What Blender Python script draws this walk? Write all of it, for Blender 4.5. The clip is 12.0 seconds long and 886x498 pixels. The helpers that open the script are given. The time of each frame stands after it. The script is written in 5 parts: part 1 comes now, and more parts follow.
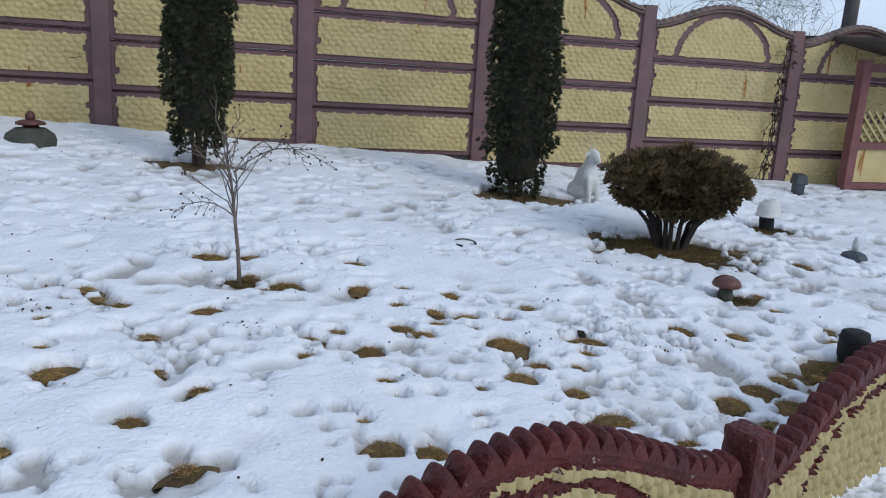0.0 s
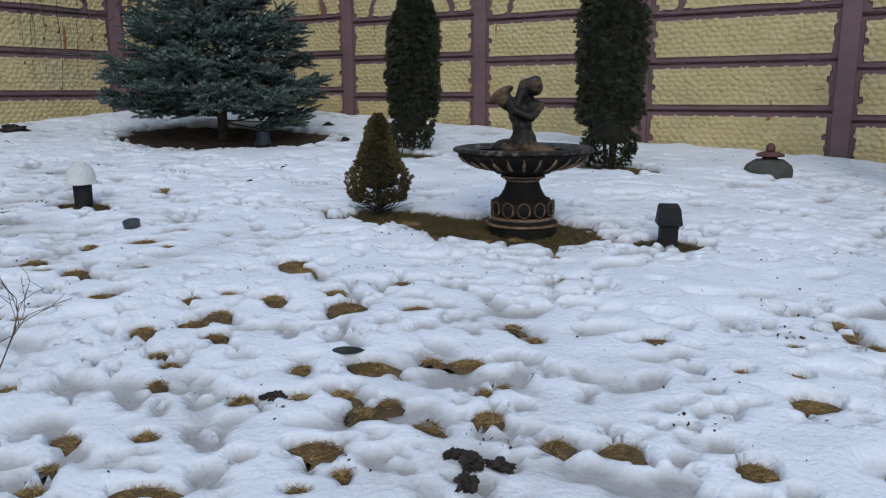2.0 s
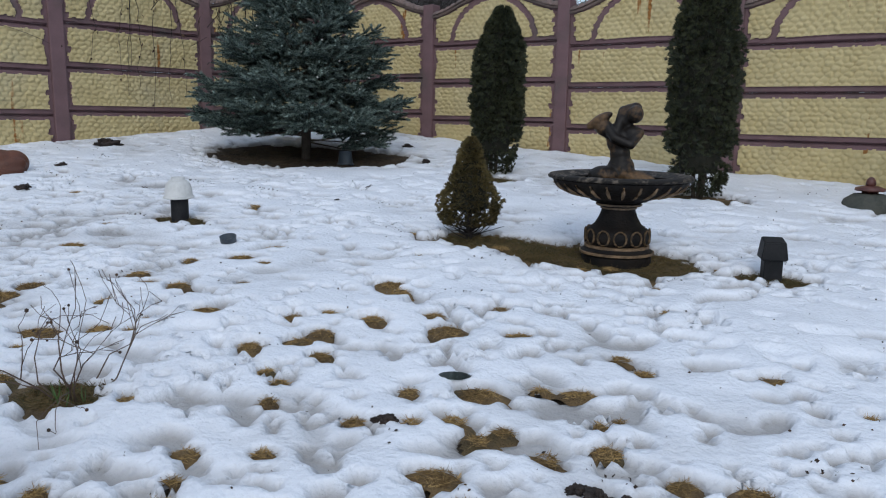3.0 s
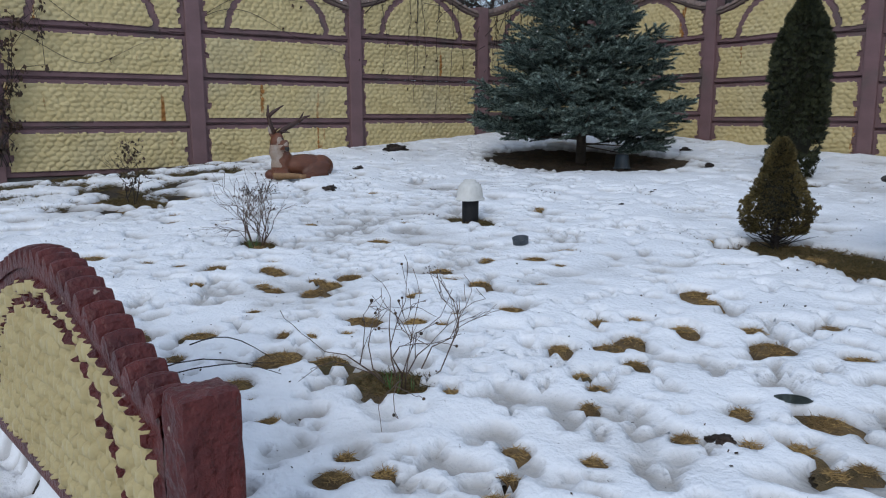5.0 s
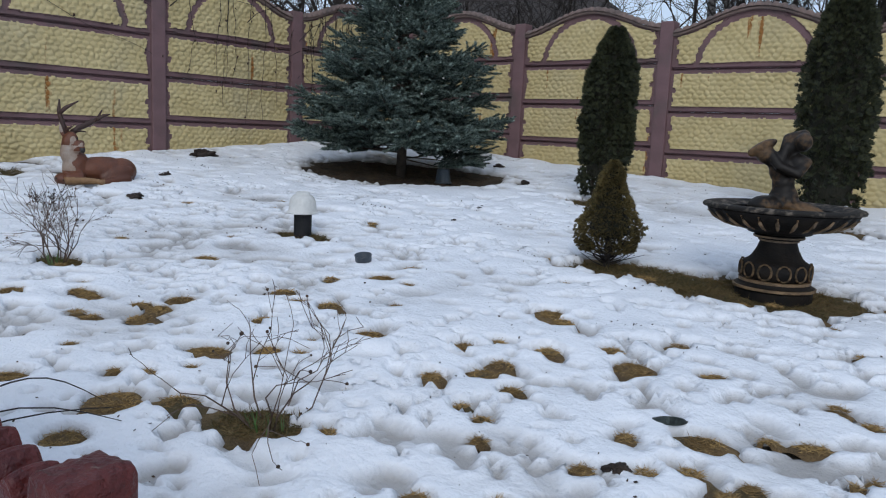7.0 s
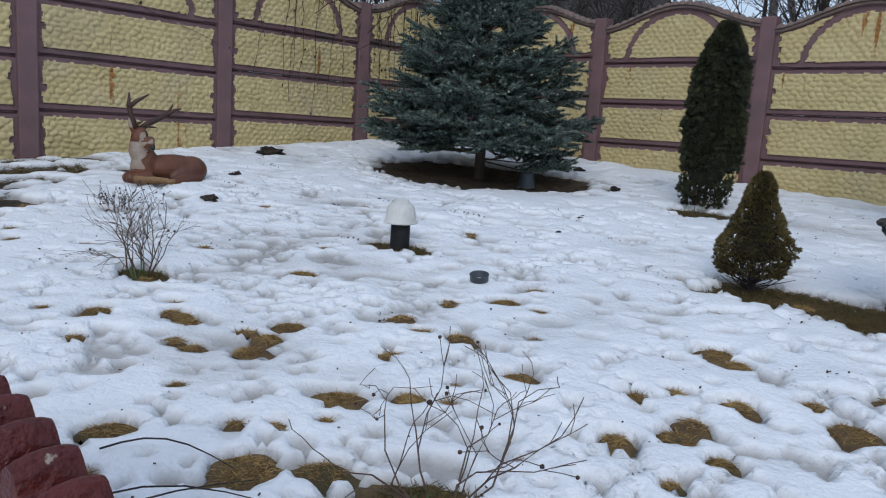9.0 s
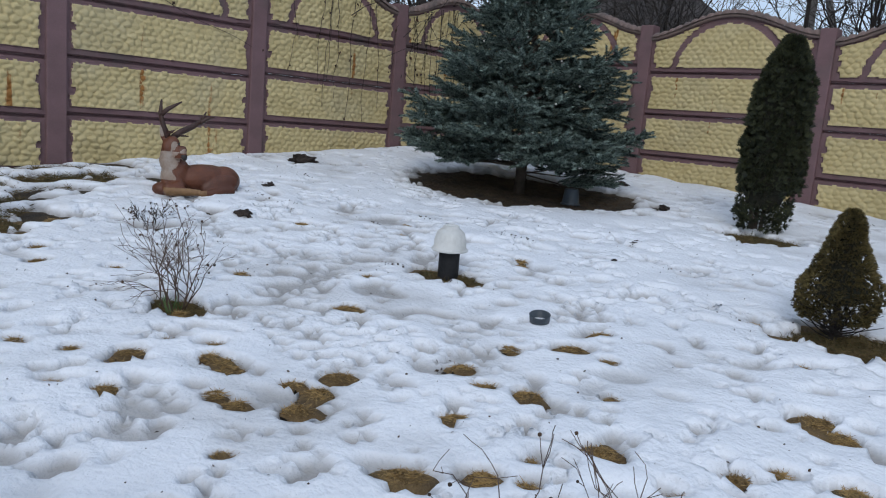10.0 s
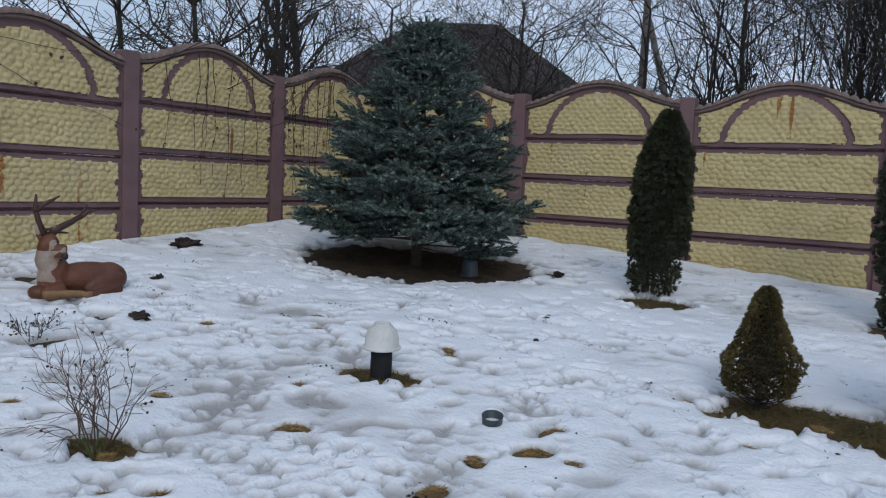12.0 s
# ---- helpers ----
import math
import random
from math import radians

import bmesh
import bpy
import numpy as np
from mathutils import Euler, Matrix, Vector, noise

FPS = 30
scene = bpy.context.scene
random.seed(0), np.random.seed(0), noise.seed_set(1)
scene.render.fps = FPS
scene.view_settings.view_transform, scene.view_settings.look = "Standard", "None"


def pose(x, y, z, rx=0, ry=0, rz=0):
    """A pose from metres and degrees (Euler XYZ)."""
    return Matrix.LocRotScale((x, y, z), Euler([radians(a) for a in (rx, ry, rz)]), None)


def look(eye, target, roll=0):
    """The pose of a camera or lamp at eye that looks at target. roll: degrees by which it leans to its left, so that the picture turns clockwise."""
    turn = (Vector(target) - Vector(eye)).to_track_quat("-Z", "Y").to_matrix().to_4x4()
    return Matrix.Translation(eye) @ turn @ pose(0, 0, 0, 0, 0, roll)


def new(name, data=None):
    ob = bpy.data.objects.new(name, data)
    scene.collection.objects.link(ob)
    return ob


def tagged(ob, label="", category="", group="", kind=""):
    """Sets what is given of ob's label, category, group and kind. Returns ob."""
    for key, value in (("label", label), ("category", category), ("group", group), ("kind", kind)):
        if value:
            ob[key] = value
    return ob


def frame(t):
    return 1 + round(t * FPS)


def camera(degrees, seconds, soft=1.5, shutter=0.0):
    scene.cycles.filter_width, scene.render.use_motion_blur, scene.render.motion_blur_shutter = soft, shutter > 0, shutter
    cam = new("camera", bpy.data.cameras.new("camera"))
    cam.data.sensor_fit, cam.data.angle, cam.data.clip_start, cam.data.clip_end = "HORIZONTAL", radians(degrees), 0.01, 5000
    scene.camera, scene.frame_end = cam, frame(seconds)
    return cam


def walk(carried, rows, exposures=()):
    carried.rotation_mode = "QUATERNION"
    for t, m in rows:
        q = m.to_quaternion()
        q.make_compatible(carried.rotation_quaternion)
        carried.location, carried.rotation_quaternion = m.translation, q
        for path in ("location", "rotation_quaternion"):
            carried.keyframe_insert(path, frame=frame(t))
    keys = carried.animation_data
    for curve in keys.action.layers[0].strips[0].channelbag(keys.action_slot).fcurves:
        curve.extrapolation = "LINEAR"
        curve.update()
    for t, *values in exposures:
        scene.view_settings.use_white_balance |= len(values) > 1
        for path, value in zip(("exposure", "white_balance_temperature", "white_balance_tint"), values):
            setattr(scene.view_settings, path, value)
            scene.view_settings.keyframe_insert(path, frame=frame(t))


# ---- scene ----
cam = camera(60.3, 12.0, soft=1.1)
PATH = [
    (0, (-0.002, 0.034, 1.068), (0.561, 1.901, 0.625), 3.4),
    (0.5, (-0.074, 0.008, 1.056), (0.106, 1.958, 0.65), 2.0),
    (1, (-0.264, -0.032, 1.049), (-0.459, 1.924, 0.682), 2.0),
    (1.5, (-0.305, 0.001, 1.041), (-0.954, 1.854, 0.661), 1.4),
    (2, (-0.314, 0.089, 1.022), (-1.375, 1.736, 0.62), -0.3),
    (2.5, (-0.418, 0.018, 1.028), (-1.539, 1.633, 0.662), 1.0),
    (4.5, (-0.685, -0.024, 0.989), (-2.225, 1.212, 0.669), -0.0),
    (5, (-0.777, -0.161, 0.995), (-2.406, 0.951, 0.661), -0.1),
    (5.5, (-0.856, -0.084, 1.001), (-2.543, 0.938, 0.668), -1.9),
    (6, (-0.935, -0.199, 1.005), (-2.438, 1.082, 0.689), 0.4),
    (6.5, (-1.055, -0.275, 1.0), (-2.329, 1.237, 0.702), 2.8),
    (8.5, (-1.664, -0.151, 1.026), (-2.926, 1.372, 0.727), 2.6),
    (9, (-1.945, -0.182, 1.015), (-3.266, 1.287, 0.703), 3.6),
    (9.5, (-2.152, -0.208, 1.102), (-3.469, 1.262, 0.779), 5.0),
    (10, (-2.353, -0.07, 1.152), (-3.703, 1.369, 0.825), 4.8),
    (10.5, (-2.407, -0.043, 1.322), (-3.725, 1.435, 1.041), 5.3),
    (11, (-2.5, -0.222, 1.372), (-3.725, 1.344, 1.157), 6.2),
    (11.5, (-2.663, -0.316, 1.377), (-3.789, 1.327, 1.205), 5.5),
    (12, (-2.816, -0.247, 1.382), (-3.881, 1.437, 1.203), 2.8),
]
walk(cam, [(t, look(eye, target, roll)) for t, eye, target, roll in PATH], [(0, 0.0), (0.5, 0.03), (1.0, -0.19), (1.6, -0.14), (2.5, 0.0), (9.8, 0.0), (11.0, -0.15), (12, -0.22)])

# world, sun and exposure
SUN_ELEVATION, SUN_TURN = radians(34), radians(145)
world = bpy.data.worlds.new("overcast_sky")
scene.world = world
world.use_nodes = True
wn, wl = world.node_tree.nodes, world.node_tree.links
wn.clear()
sky = wn.new("ShaderNodeTexSky")
sky.sky_type, sky.sun_disc = "NISHITA", False
sky.sun_elevation, sky.sun_rotation = SUN_ELEVATION, SUN_TURN
sky_light = wn.new("ShaderNodeBackground")
sky_light.inputs["Strength"].default_value = 0.10
wl.new(sky.outputs[0], sky_light.inputs["Color"])
cloud_light = wn.new("ShaderNodeBackground")
cloud_light.inputs["Color"].default_value = (0.675, 0.81, 1.04, 1)
cloud_light.inputs["Strength"].default_value = 0.98
coords = wn.new("ShaderNodeTexCoord")
stretch = wn.new("ShaderNodeMapping")
stretch.inputs["Scale"].default_value = (1, 1, 3.2)
clouds = wn.new("ShaderNodeTexNoise")
clouds.inputs["Scale"].default_value, clouds.inputs["Detail"].default_value = 3.0, 6.0
ramp = wn.new("ShaderNodeValToRGB")
ramp.color_ramp.elements[0].position, ramp.color_ramp.elements[1].position = 0.36, 0.60
ramp.color_ramp.elements[0].color = (0.45, 0.45, 0.45, 1)
mixer, sky_out = wn.new("ShaderNodeMixShader"), wn.new("ShaderNodeOutputWorld")
wl.new(coords.outputs["Generated"], stretch.inputs[0])
wl.new(stretch.outputs[0], clouds.inputs["Vector"])
wl.new(clouds.outputs[0], ramp.inputs[0])
wl.new(ramp.outputs[0], mixer.inputs[0])
wl.new(sky_light.outputs[0], mixer.inputs[1])
wl.new(cloud_light.outputs[0], mixer.inputs[2])
wl.new(mixer.outputs[0], sky_out.inputs[0])
sun = new("sun", bpy.data.lights.new("sun", "SUN"))
sun.data.energy, sun.data.angle, sun.data.color = 0.8, radians(25), (1.0, 0.96, 0.9)
sun.matrix_world = look((0, 0, 0), (-math.sin(SUN_TURN) * math.cos(SUN_ELEVATION), -math.cos(SUN_TURN) * math.cos(SUN_ELEVATION), -math.sin(SUN_ELEVATION)))


# ---- small helpers ----
def part(name, bm, material, parent=None, label="", smooth=False):
    """Links a bmesh, or a mesh, as one object under a thing."""
    if isinstance(bm, bmesh.types.BMesh):
        data = bpy.data.meshes.new(name)
        bm.to_mesh(data)
        bm.free()
    else:
        data = bm
    for m in material if isinstance(material, (list, tuple)) else [material]:
        if m.name not in data.materials:
            data.materials.append(m)
    if smooth:
        data.polygons.foreach_set("use_smooth", [True] * len(data.polygons))
    ob = new(name, data)
    if parent:
        ob.parent = parent
    if label:
        tagged(ob, label)
    return ob


def thing(name, m, label, category, group="", kind=""):
    ob = new(name)
    ob.empty_display_size = 0.1
    ob.matrix_basis = m
    return tagged(ob, label, category, group, kind)


def single(name, bm, material, m, label, category, group="", kind="", smooth=False):
    ob = part(name, bm, material, smooth=smooth)
    ob.matrix_basis = m
    return tagged(ob, label, category, group, kind)


def mesh_of(name, verts, faces):
    data = bpy.data.meshes.new(name)
    data.from_pydata([tuple(v) for v in verts], [], [tuple(f) for f in faces])
    data.update()
    return data


def box(bm, size, m=Matrix(), bevel=0.0):
    made = bmesh.ops.create_cube(bm, size=1.0, matrix=m @ Matrix.Diagonal((*size, 1)))
    if bevel:
        edges = {e for v in made["verts"] for e in v.link_edges}
        bmesh.ops.bevel(bm, geom=list(edges), offset=bevel, segments=2, affect="EDGES", profile=0.6)


def ball(bm, at, size, turn=(0, 0, 0), seg=16):
    m = pose(*at, *turn) @ Matrix.Diagonal((*size, 1))
    bmesh.ops.create_uvsphere(bm, u_segments=seg, v_segments=seg // 2 + 2, radius=1.0, matrix=m)


def lathe(bm, profile, seg=40, ripple=None):
    """Turns a profile of (radius, height) about z."""
    rings = []
    for r, z in profile:
        ring = []
        for i in range(seg):
            a = 2 * math.pi * i / seg
            q = r * (1 + (ripple(a, z) if ripple else 0))
            ring.append(bm.verts.new((q * math.cos(a), q * math.sin(a), z)))
        rings.append(ring)
    for lower, upper in zip(rings, rings[1:]):
        for i in range(seg):
            bm.faces.new((lower[i], lower[(i + 1) % seg], upper[(i + 1) % seg], upper[i]))
    if profile[0][0] > 1e-4:
        bm.faces.new(rings[0][::-1])
    if profile[-1][0] > 1e-4:
        bm.faces.new(rings[-1])


def tube_arrays(points, radii, sides=5):
    """Vertices and faces of a tapered tube through points."""
    pts = [Vector(p) for p in points]
    verts, faces = [], []
    for i, p in enumerate(pts):
        d = (pts[min(i + 1, len(pts) - 1)] - pts[max(i - 1, 0)])
        d = d.normalized() if d.length > 1e-6 else Vector((0, 0, 1))
        a = d.orthogonal().normalized()
        b = d.cross(a)
        for k in range(sides):
            w = 2 * math.pi * k / sides
            verts.append(tuple(p + (a * math.cos(w) + b * math.sin(w)) * radii[i]))
        if i:
            o = (i - 1) * sides
            for k in range(sides):
                k2 = (k + 1) % sides
                faces.append((o + k, o + k2, o + sides + k2, o + sides + k))
    faces.append(tuple(range(sides))[::-1])
    faces.append(tuple(range(len(verts) - sides, len(verts))))
    return verts, faces


class Heap:
    """Collects many small pieces into one mesh."""

    def __init__(self):
        self.v, self.f = [], []

    def add(self, verts, faces):
        o = len(self.v)
        self.v.extend(verts)
        self.f.extend(tuple(i + o for i in f) for f in faces)

    def tube(self, points, radii, sides=5):
        self.add(*tube_arrays(points, radii, sides))

    def mesh(self, name):
        return mesh_of(name, self.v, self.f)


def scatter(name, template, matrices):
    """One mesh from a small template set out by many matrices."""
    tv = np.array(template[0], dtype=float)
    n = len(tv)
    ms = np.array([[list(r) for r in m] for m in matrices])
    v = np.einsum("mij,nj->mni", ms[:, :3, :3], tv) + ms[:, None, :3, 3]
    faces = [tuple(i + k * n for i in f) for k in range(len(matrices)) for f in template[1]]
    return mesh_of(name, v.reshape(-1, 3).tolist(), faces)


def facing(p, d, roll=0.0, s=1.0):
    """A matrix at p whose z points along d."""
    q = Vector(d).to_track_quat("Z", "Y").to_matrix().to_4x4()
    return Matrix.Translation(p) @ q @ Matrix.Rotation(roll, 4, "Z") @ Matrix.Scale(s, 4)


# ---- materials ----
def surface(name, colour, second=None, scale=8.0, rough=0.8, bump=0.3, grain=60.0, metal=0.0, depth=0.01, low=0.35, high=0.65, island=0.0, spec=0.5):
    """A surface whose colour varies between two tones at two scales, with a fine bump."""
    mat = bpy.data.materials.new(name)
    mat.use_nodes = True
    nodes, links = mat.node_tree.nodes, mat.node_tree.links
    b = nodes["Principled BSDF"]
    tc = nodes.new("ShaderNodeTexCoord")
    big, fine = nodes.new("ShaderNodeTexNoise"), nodes.new("ShaderNodeTexNoise")
    big.inputs["Scale"].default_value, big.inputs["Detail"].default_value = scale, 5
    fine.inputs["Scale"].default_value, fine.inputs["Detail"].default_value = grain, 3
    for t in (big, fine):
        links.new(tc.outputs["Object"], t.inputs["Vector"])
    add = nodes.new("ShaderNodeMath")
    add.operation = "MULTIPLY_ADD"
    add.inputs[1].default_value, add.inputs[2].default_value = 0.35, -0.17
    links.new(fine.outputs[0], add.inputs[0])
    tot = nodes.new("ShaderNodeMath")
    links.new(big.outputs[0], tot.inputs[0])
    links.new(add.outputs[0], tot.inputs[1])
    value = tot.outputs[0]
    if island:
        geo = nodes.new("ShaderNodeNewGeometry")
        isl = nodes.new("ShaderNodeMath")
        isl.operation = "MULTIPLY_ADD"
        isl.inputs[1].default_value, isl.inputs[2].default_value = island, -island / 2
        links.new(geo.outputs["Random Per Island"], isl.inputs[0])
        t2 = nodes.new("ShaderNodeMath")
        links.new(value, t2.inputs[0])
        links.new(isl.outputs[0], t2.inputs[1])
        value = t2.outputs[0]
    cr = nodes.new("ShaderNodeValToRGB")
    cr.color_ramp.elements[0].position, cr.color_ramp.elements[1].position = low, high
    cr.color_ramp.elements[0].color = (*colour, 1)
    cr.color_ramp.elements[1].color = (*(second or [c * 0.75 for c in colour]), 1)
    links.new(value, cr.inputs[0])
    links.new(cr.outputs[0], b.inputs["Base Color"])
    b.inputs["Roughness"].default_value, b.inputs["Metallic"].default_value = rough, metal
    b.inputs["Specular IOR Level"].default_value = spec
    bp = nodes.new("ShaderNodeBump")
    bp.inputs["Strength"].default_value, bp.inputs["Distance"].default_value = bump, depth
    links.new(fine.outputs[0], bp.inputs["Height"])
    links.new(bp.outputs[0], b.inputs["Normal"])
    return mat


def stained(mat, colour, scale, low, high, stretch=(1, 1, 1), space="Object"):
    """Lays patches of another colour over a material's base colour."""
    nodes, links = mat.node_tree.nodes, mat.node_tree.links
    b = nodes["Principled BSDF"]
    was = b.inputs["Base Color"].links[0].from_socket
    tc, mp, nz, cr, mx = (nodes.new(k) for k in ("ShaderNodeTexCoord", "ShaderNodeMapping", "ShaderNodeTexNoise", "ShaderNodeValToRGB", "ShaderNodeMix"))
    mx.data_type = "RGBA"
    mp.inputs["Scale"].default_value = stretch
    nz.inputs["Scale"].default_value, nz.inputs["Detail"].default_value = scale, 6
    cr.color_ramp.elements[0].position, cr.color_ramp.elements[1].position = low, high
    if space == "World":
        geo = nodes.new("ShaderNodeNewGeometry")
        links.new(geo.outputs["Position"], mp.inputs[0])
    else:
        links.new(tc.outputs[space], mp.inputs[0])
    links.new(mp.outputs[0], nz.inputs["Vector"])
    links.new(nz.outputs[0], cr.inputs[0])
    links.new(cr.outputs[0], mx.inputs[0])
    links.new(was, mx.inputs[6])
    mx.inputs[7].default_value = (*colour, 1)
    links.new(mx.outputs[2], b.inputs["Base Color"])
    return mat


CREAM = surface("cream_painted_concrete", (0.61, 0.505, 0.265), (0.52, 0.42, 0.205), scale=3.0, rough=0.85, bump=0.25, grain=90, depth=0.006)
stained(CREAM, (0.42, 0.37, 0.24), 1.3, 0.55, 0.95, space="World")
stained(CREAM, (0.30, 0.13, 0.03), 6.0, 0.665, 0.70, stretch=(1, 1, 0.12), space="World")
MAUVE = surface("mauve_painted_concrete", (0.195, 0.112, 0.118), (0.15, 0.088, 0.09), scale=4.0, rough=0.75, bump=0.4, grain=110, depth=0.006)
stained(MAUVE, (0.10, 0.085, 0.075), 2.2, 0.55, 0.8, space="World")
COPING = surface("weathered_coping", (0.12, 0.095, 0.085), (0.20, 0.14, 0.12), scale=5.0, rough=0.9, bump=0.6, grain=70)
PLINTH = surface("grey_damp_plinth", (0.11, 0.10, 0.09), (0.07, 0.07, 0.06), scale=6.0, rough=0.9, bump=0.6, grain=50)
OXBLOOD = surface("dark_red_gloss_paint", (0.105, 0.018, 0.015), (0.062, 0.011, 0.011), scale=9.0, rough=0.45, bump=0.9, grain=45, depth=0.016, spec=0.35)
stained(OXBLOOD, (0.34, 0.27, 0.22), 26.0, 0.70, 0.74)
PALE_CREAM = surface("pale_cream_paint", (0.47, 0.39, 0.20), (0.40, 0.32, 0.15), scale=7.0, rough=0.65, bump=0.3, grain=80, depth=0.006)
SOIL = surface("thatch_and_soil", (0.030, 0.022, 0.014), (0.075, 0.052, 0.026), scale=7.0, rough=0.95, bump=1.0, grain=120, depth=0.02)
STRAW = surface("dead_straw_grass", (0.45, 0.295, 0.11), (0.17, 0.105, 0.038), scale=5.0, rough=0.8, bump=0.1, grain=60, island=0.5)
MOSSY = surface("green_and_dead_grass", (0.066, 0.056, 0.019), (0.16, 0.11, 0.042), scale=4.0, rough=0.85, bump=0.1, grain=60, island=0.5)

TURF = surface("matted_dead_turf", (0.235, 0.15, 0.062), (0.085, 0.055, 0.026), scale=9.0, rough=0.95, bump=1.0, grain=130, depth=0.02, low=0.3, high=0.7)
stained(TURF, (0.075, 0.06, 0.024), 3.0, 0.55, 0.7)


def snow_material():
    mat = surface("old_wet_snow", (0.85, 0.87, 0.90), (0.78, 0.805, 0.84), scale=2.2, rough=0.6, bump=0.7, grain=42, depth=0.016)
    nodes, links = mat.node_tree.nodes, mat.node_tree.links
    b = nodes["Principled BSDF"]
    was = b.inputs["Base Color"].links[0].from_socket
    at, cr, mx = nodes.new("ShaderNodeAttribute"), nodes.new("ShaderNodeValToRGB"), nodes.new("ShaderNodeMix")
    at.attribute_name = "thickness"
    mx.data_type = "RGBA"
    # thin slush lets the ground show through; wide range also paints shade in hollows
    cr.color_ramp.elements[0].position, cr.color_ramp.elements[1].position = 0.006, 0.050
    cr.color_ramp.elements[0].color, cr.color_ramp.elements[1].color = (0.8, 0.8, 0.8, 1), (0, 0, 0, 1)
    links.new(at.outputs["Fac"], cr.inputs[0])
    links.new(cr.outputs[0], mx.inputs[0])
    links.new(was, mx.inputs[6])
    mx.inputs[7].default_value = (0.21, 0.185, 0.155, 1)
    links.new(mx.outputs[2], b.inputs["Base Color"])
    # crusted lumps a hand wide, under the fine grain
    lump, bump2, tc2 = nodes.new("ShaderNodeTexNoise"), nodes.new("ShaderNodeBump"), nodes.new("ShaderNodeTexCoord")
    lump.inputs["Scale"].default_value, lump.inputs["Detail"].default_value, lump.inputs["Roughness"].default_value = 6.5, 4.0, 0.55
    bump2.inputs["Strength"].default_value, bump2.inputs["Distance"].default_value = 0.4, 0.04
    links.new(tc2.outputs["Object"], lump.inputs["Vector"])
    links.new(lump.outputs[0], bump2.inputs["Height"])
    fine_bump = b.inputs["Normal"].links[0].from_node
    links.new(bump2.outputs[0], fine_bump.inputs["Normal"])
    return mat


SNOW = snow_material()

# ---- ground ----
WALL_LEFT = ((-2.411, 0.262), (-4.34, -0.007))
WALL_RIGHT = ((1.77, 2.05), (-0.16, 1.51))
WALL_FAR = ((3.62, 2.80), (1.77, 2.05))


def edge_y(x):
    """The line of the low wall, beyond which the yard lies lower."""
    return np.interp(x, [-12, -4.34, -2.415, -0.16, 1.77, 3.62, 12], [-0.7, 0.0, 0.285, 1.51, 2.05, 2.80, 5.9])


def lie(x, y):
    """The height of the ground under the snow."""
    x, y = np.asarray(x, float), np.asarray(y, float)
    z = -0.338 - 0.0588 * x + 0.0693 * y + 0.045 * np.clip(-x - 7.2, 0, 2.5) + 0.02 * np.clip(x - 3, 0, 6)
    step = np.clip((edge_y(x) - y + 0.05) / 0.09, 0, 1)
    return z - 0.25 * step * step * (3 - 2 * step)


def top(x, y):
    """The mean height of the snow."""
    return float(lie(x, y)) + 0.048


BARE_1 = [(-7.67, 1.80, 0.058, 0.058, 1.1), (-7.13, 1.52, 0.047, 0.047, 1.0), (-6.90, 3.24, 0.067, 0.055, 0.8), (-6.85, 1.43, 0.050, 0.050, 1.0), (-6.51, 1.71, 0.051, 0.046, 0.7), (-6.09, 0.70, 0.103, 0.077, 0.8), (-5.53, 1.11, 0.030, 0.030, 0.9), (-5.39, 1.47, 0.030, 0.030, 0.9), (-5.35, 1.28, 0.056, 0.056, 0.9), (-5.29, 1.20, 0.042, 0.039, 0.9), (-5.28, 2.38, 0.074, 0.052, 0.7), (-5.23, 1.60, 0.041, 0.033, 0.9), (-5.13, 1.52, 0.044, 0.044, 0.9), (-5.08, 1.06, 0.050, 0.050, 0.9), (-5.06, 1.54, 0.045, 0.041, 0.8), (-4.98, 1.52, 0.052, 0.043, 0.9), (-4.82, 2.21, 0.025, 0.023, 0.9), (-4.71, 1.65, 0.053, 0.026, 0.9), (-4.69, 1.38, 0.041, 0.041, 0.8)]
BARE_2 = [(-4.65, 1.83, 0.067, 0.060, 0.9), (-4.59, 1.68, 0.053, 0.053, 0.8), (-4.52, 1.54, 0.058, 0.058, 0.8), (-4.46, 0.58, 0.071, 0.054, 0.9), (-4.43, 2.32, 0.054, 0.026, 0.9), (-4.40, 1.16, 0.037, 0.037, 0.8), (-4.28, 3.19, 0.054, 0.036, 0.9), (-4.26, 2.90, 0.067, 0.051, 0.9), (-4.24, 2.25, 0.056, 0.033, 0.9), (-4.24, 0.84, 0.082, 0.052, 0.8), (-4.12, 1.96, 0.063, 0.035, 0.9), (-4.07, 2.33, 0.058, 0.058, 0.8), (-4.04, 0.67, 0.036, 0.036, 0.9), (-4.02, 1.16, 0.026, 0.026, 0.8), (-3.96, 1.54, 0.088, 0.046, 0.8), (-3.84, 1.39, 0.033, 0.033, 0.8), (-3.84, 2.58, 0.031, 0.031, 0.9), (-3.78, 1.73, 0.053, 0.053, 0.8), (-3.76, 1.02, 0.094, 0.094, 0.8)]
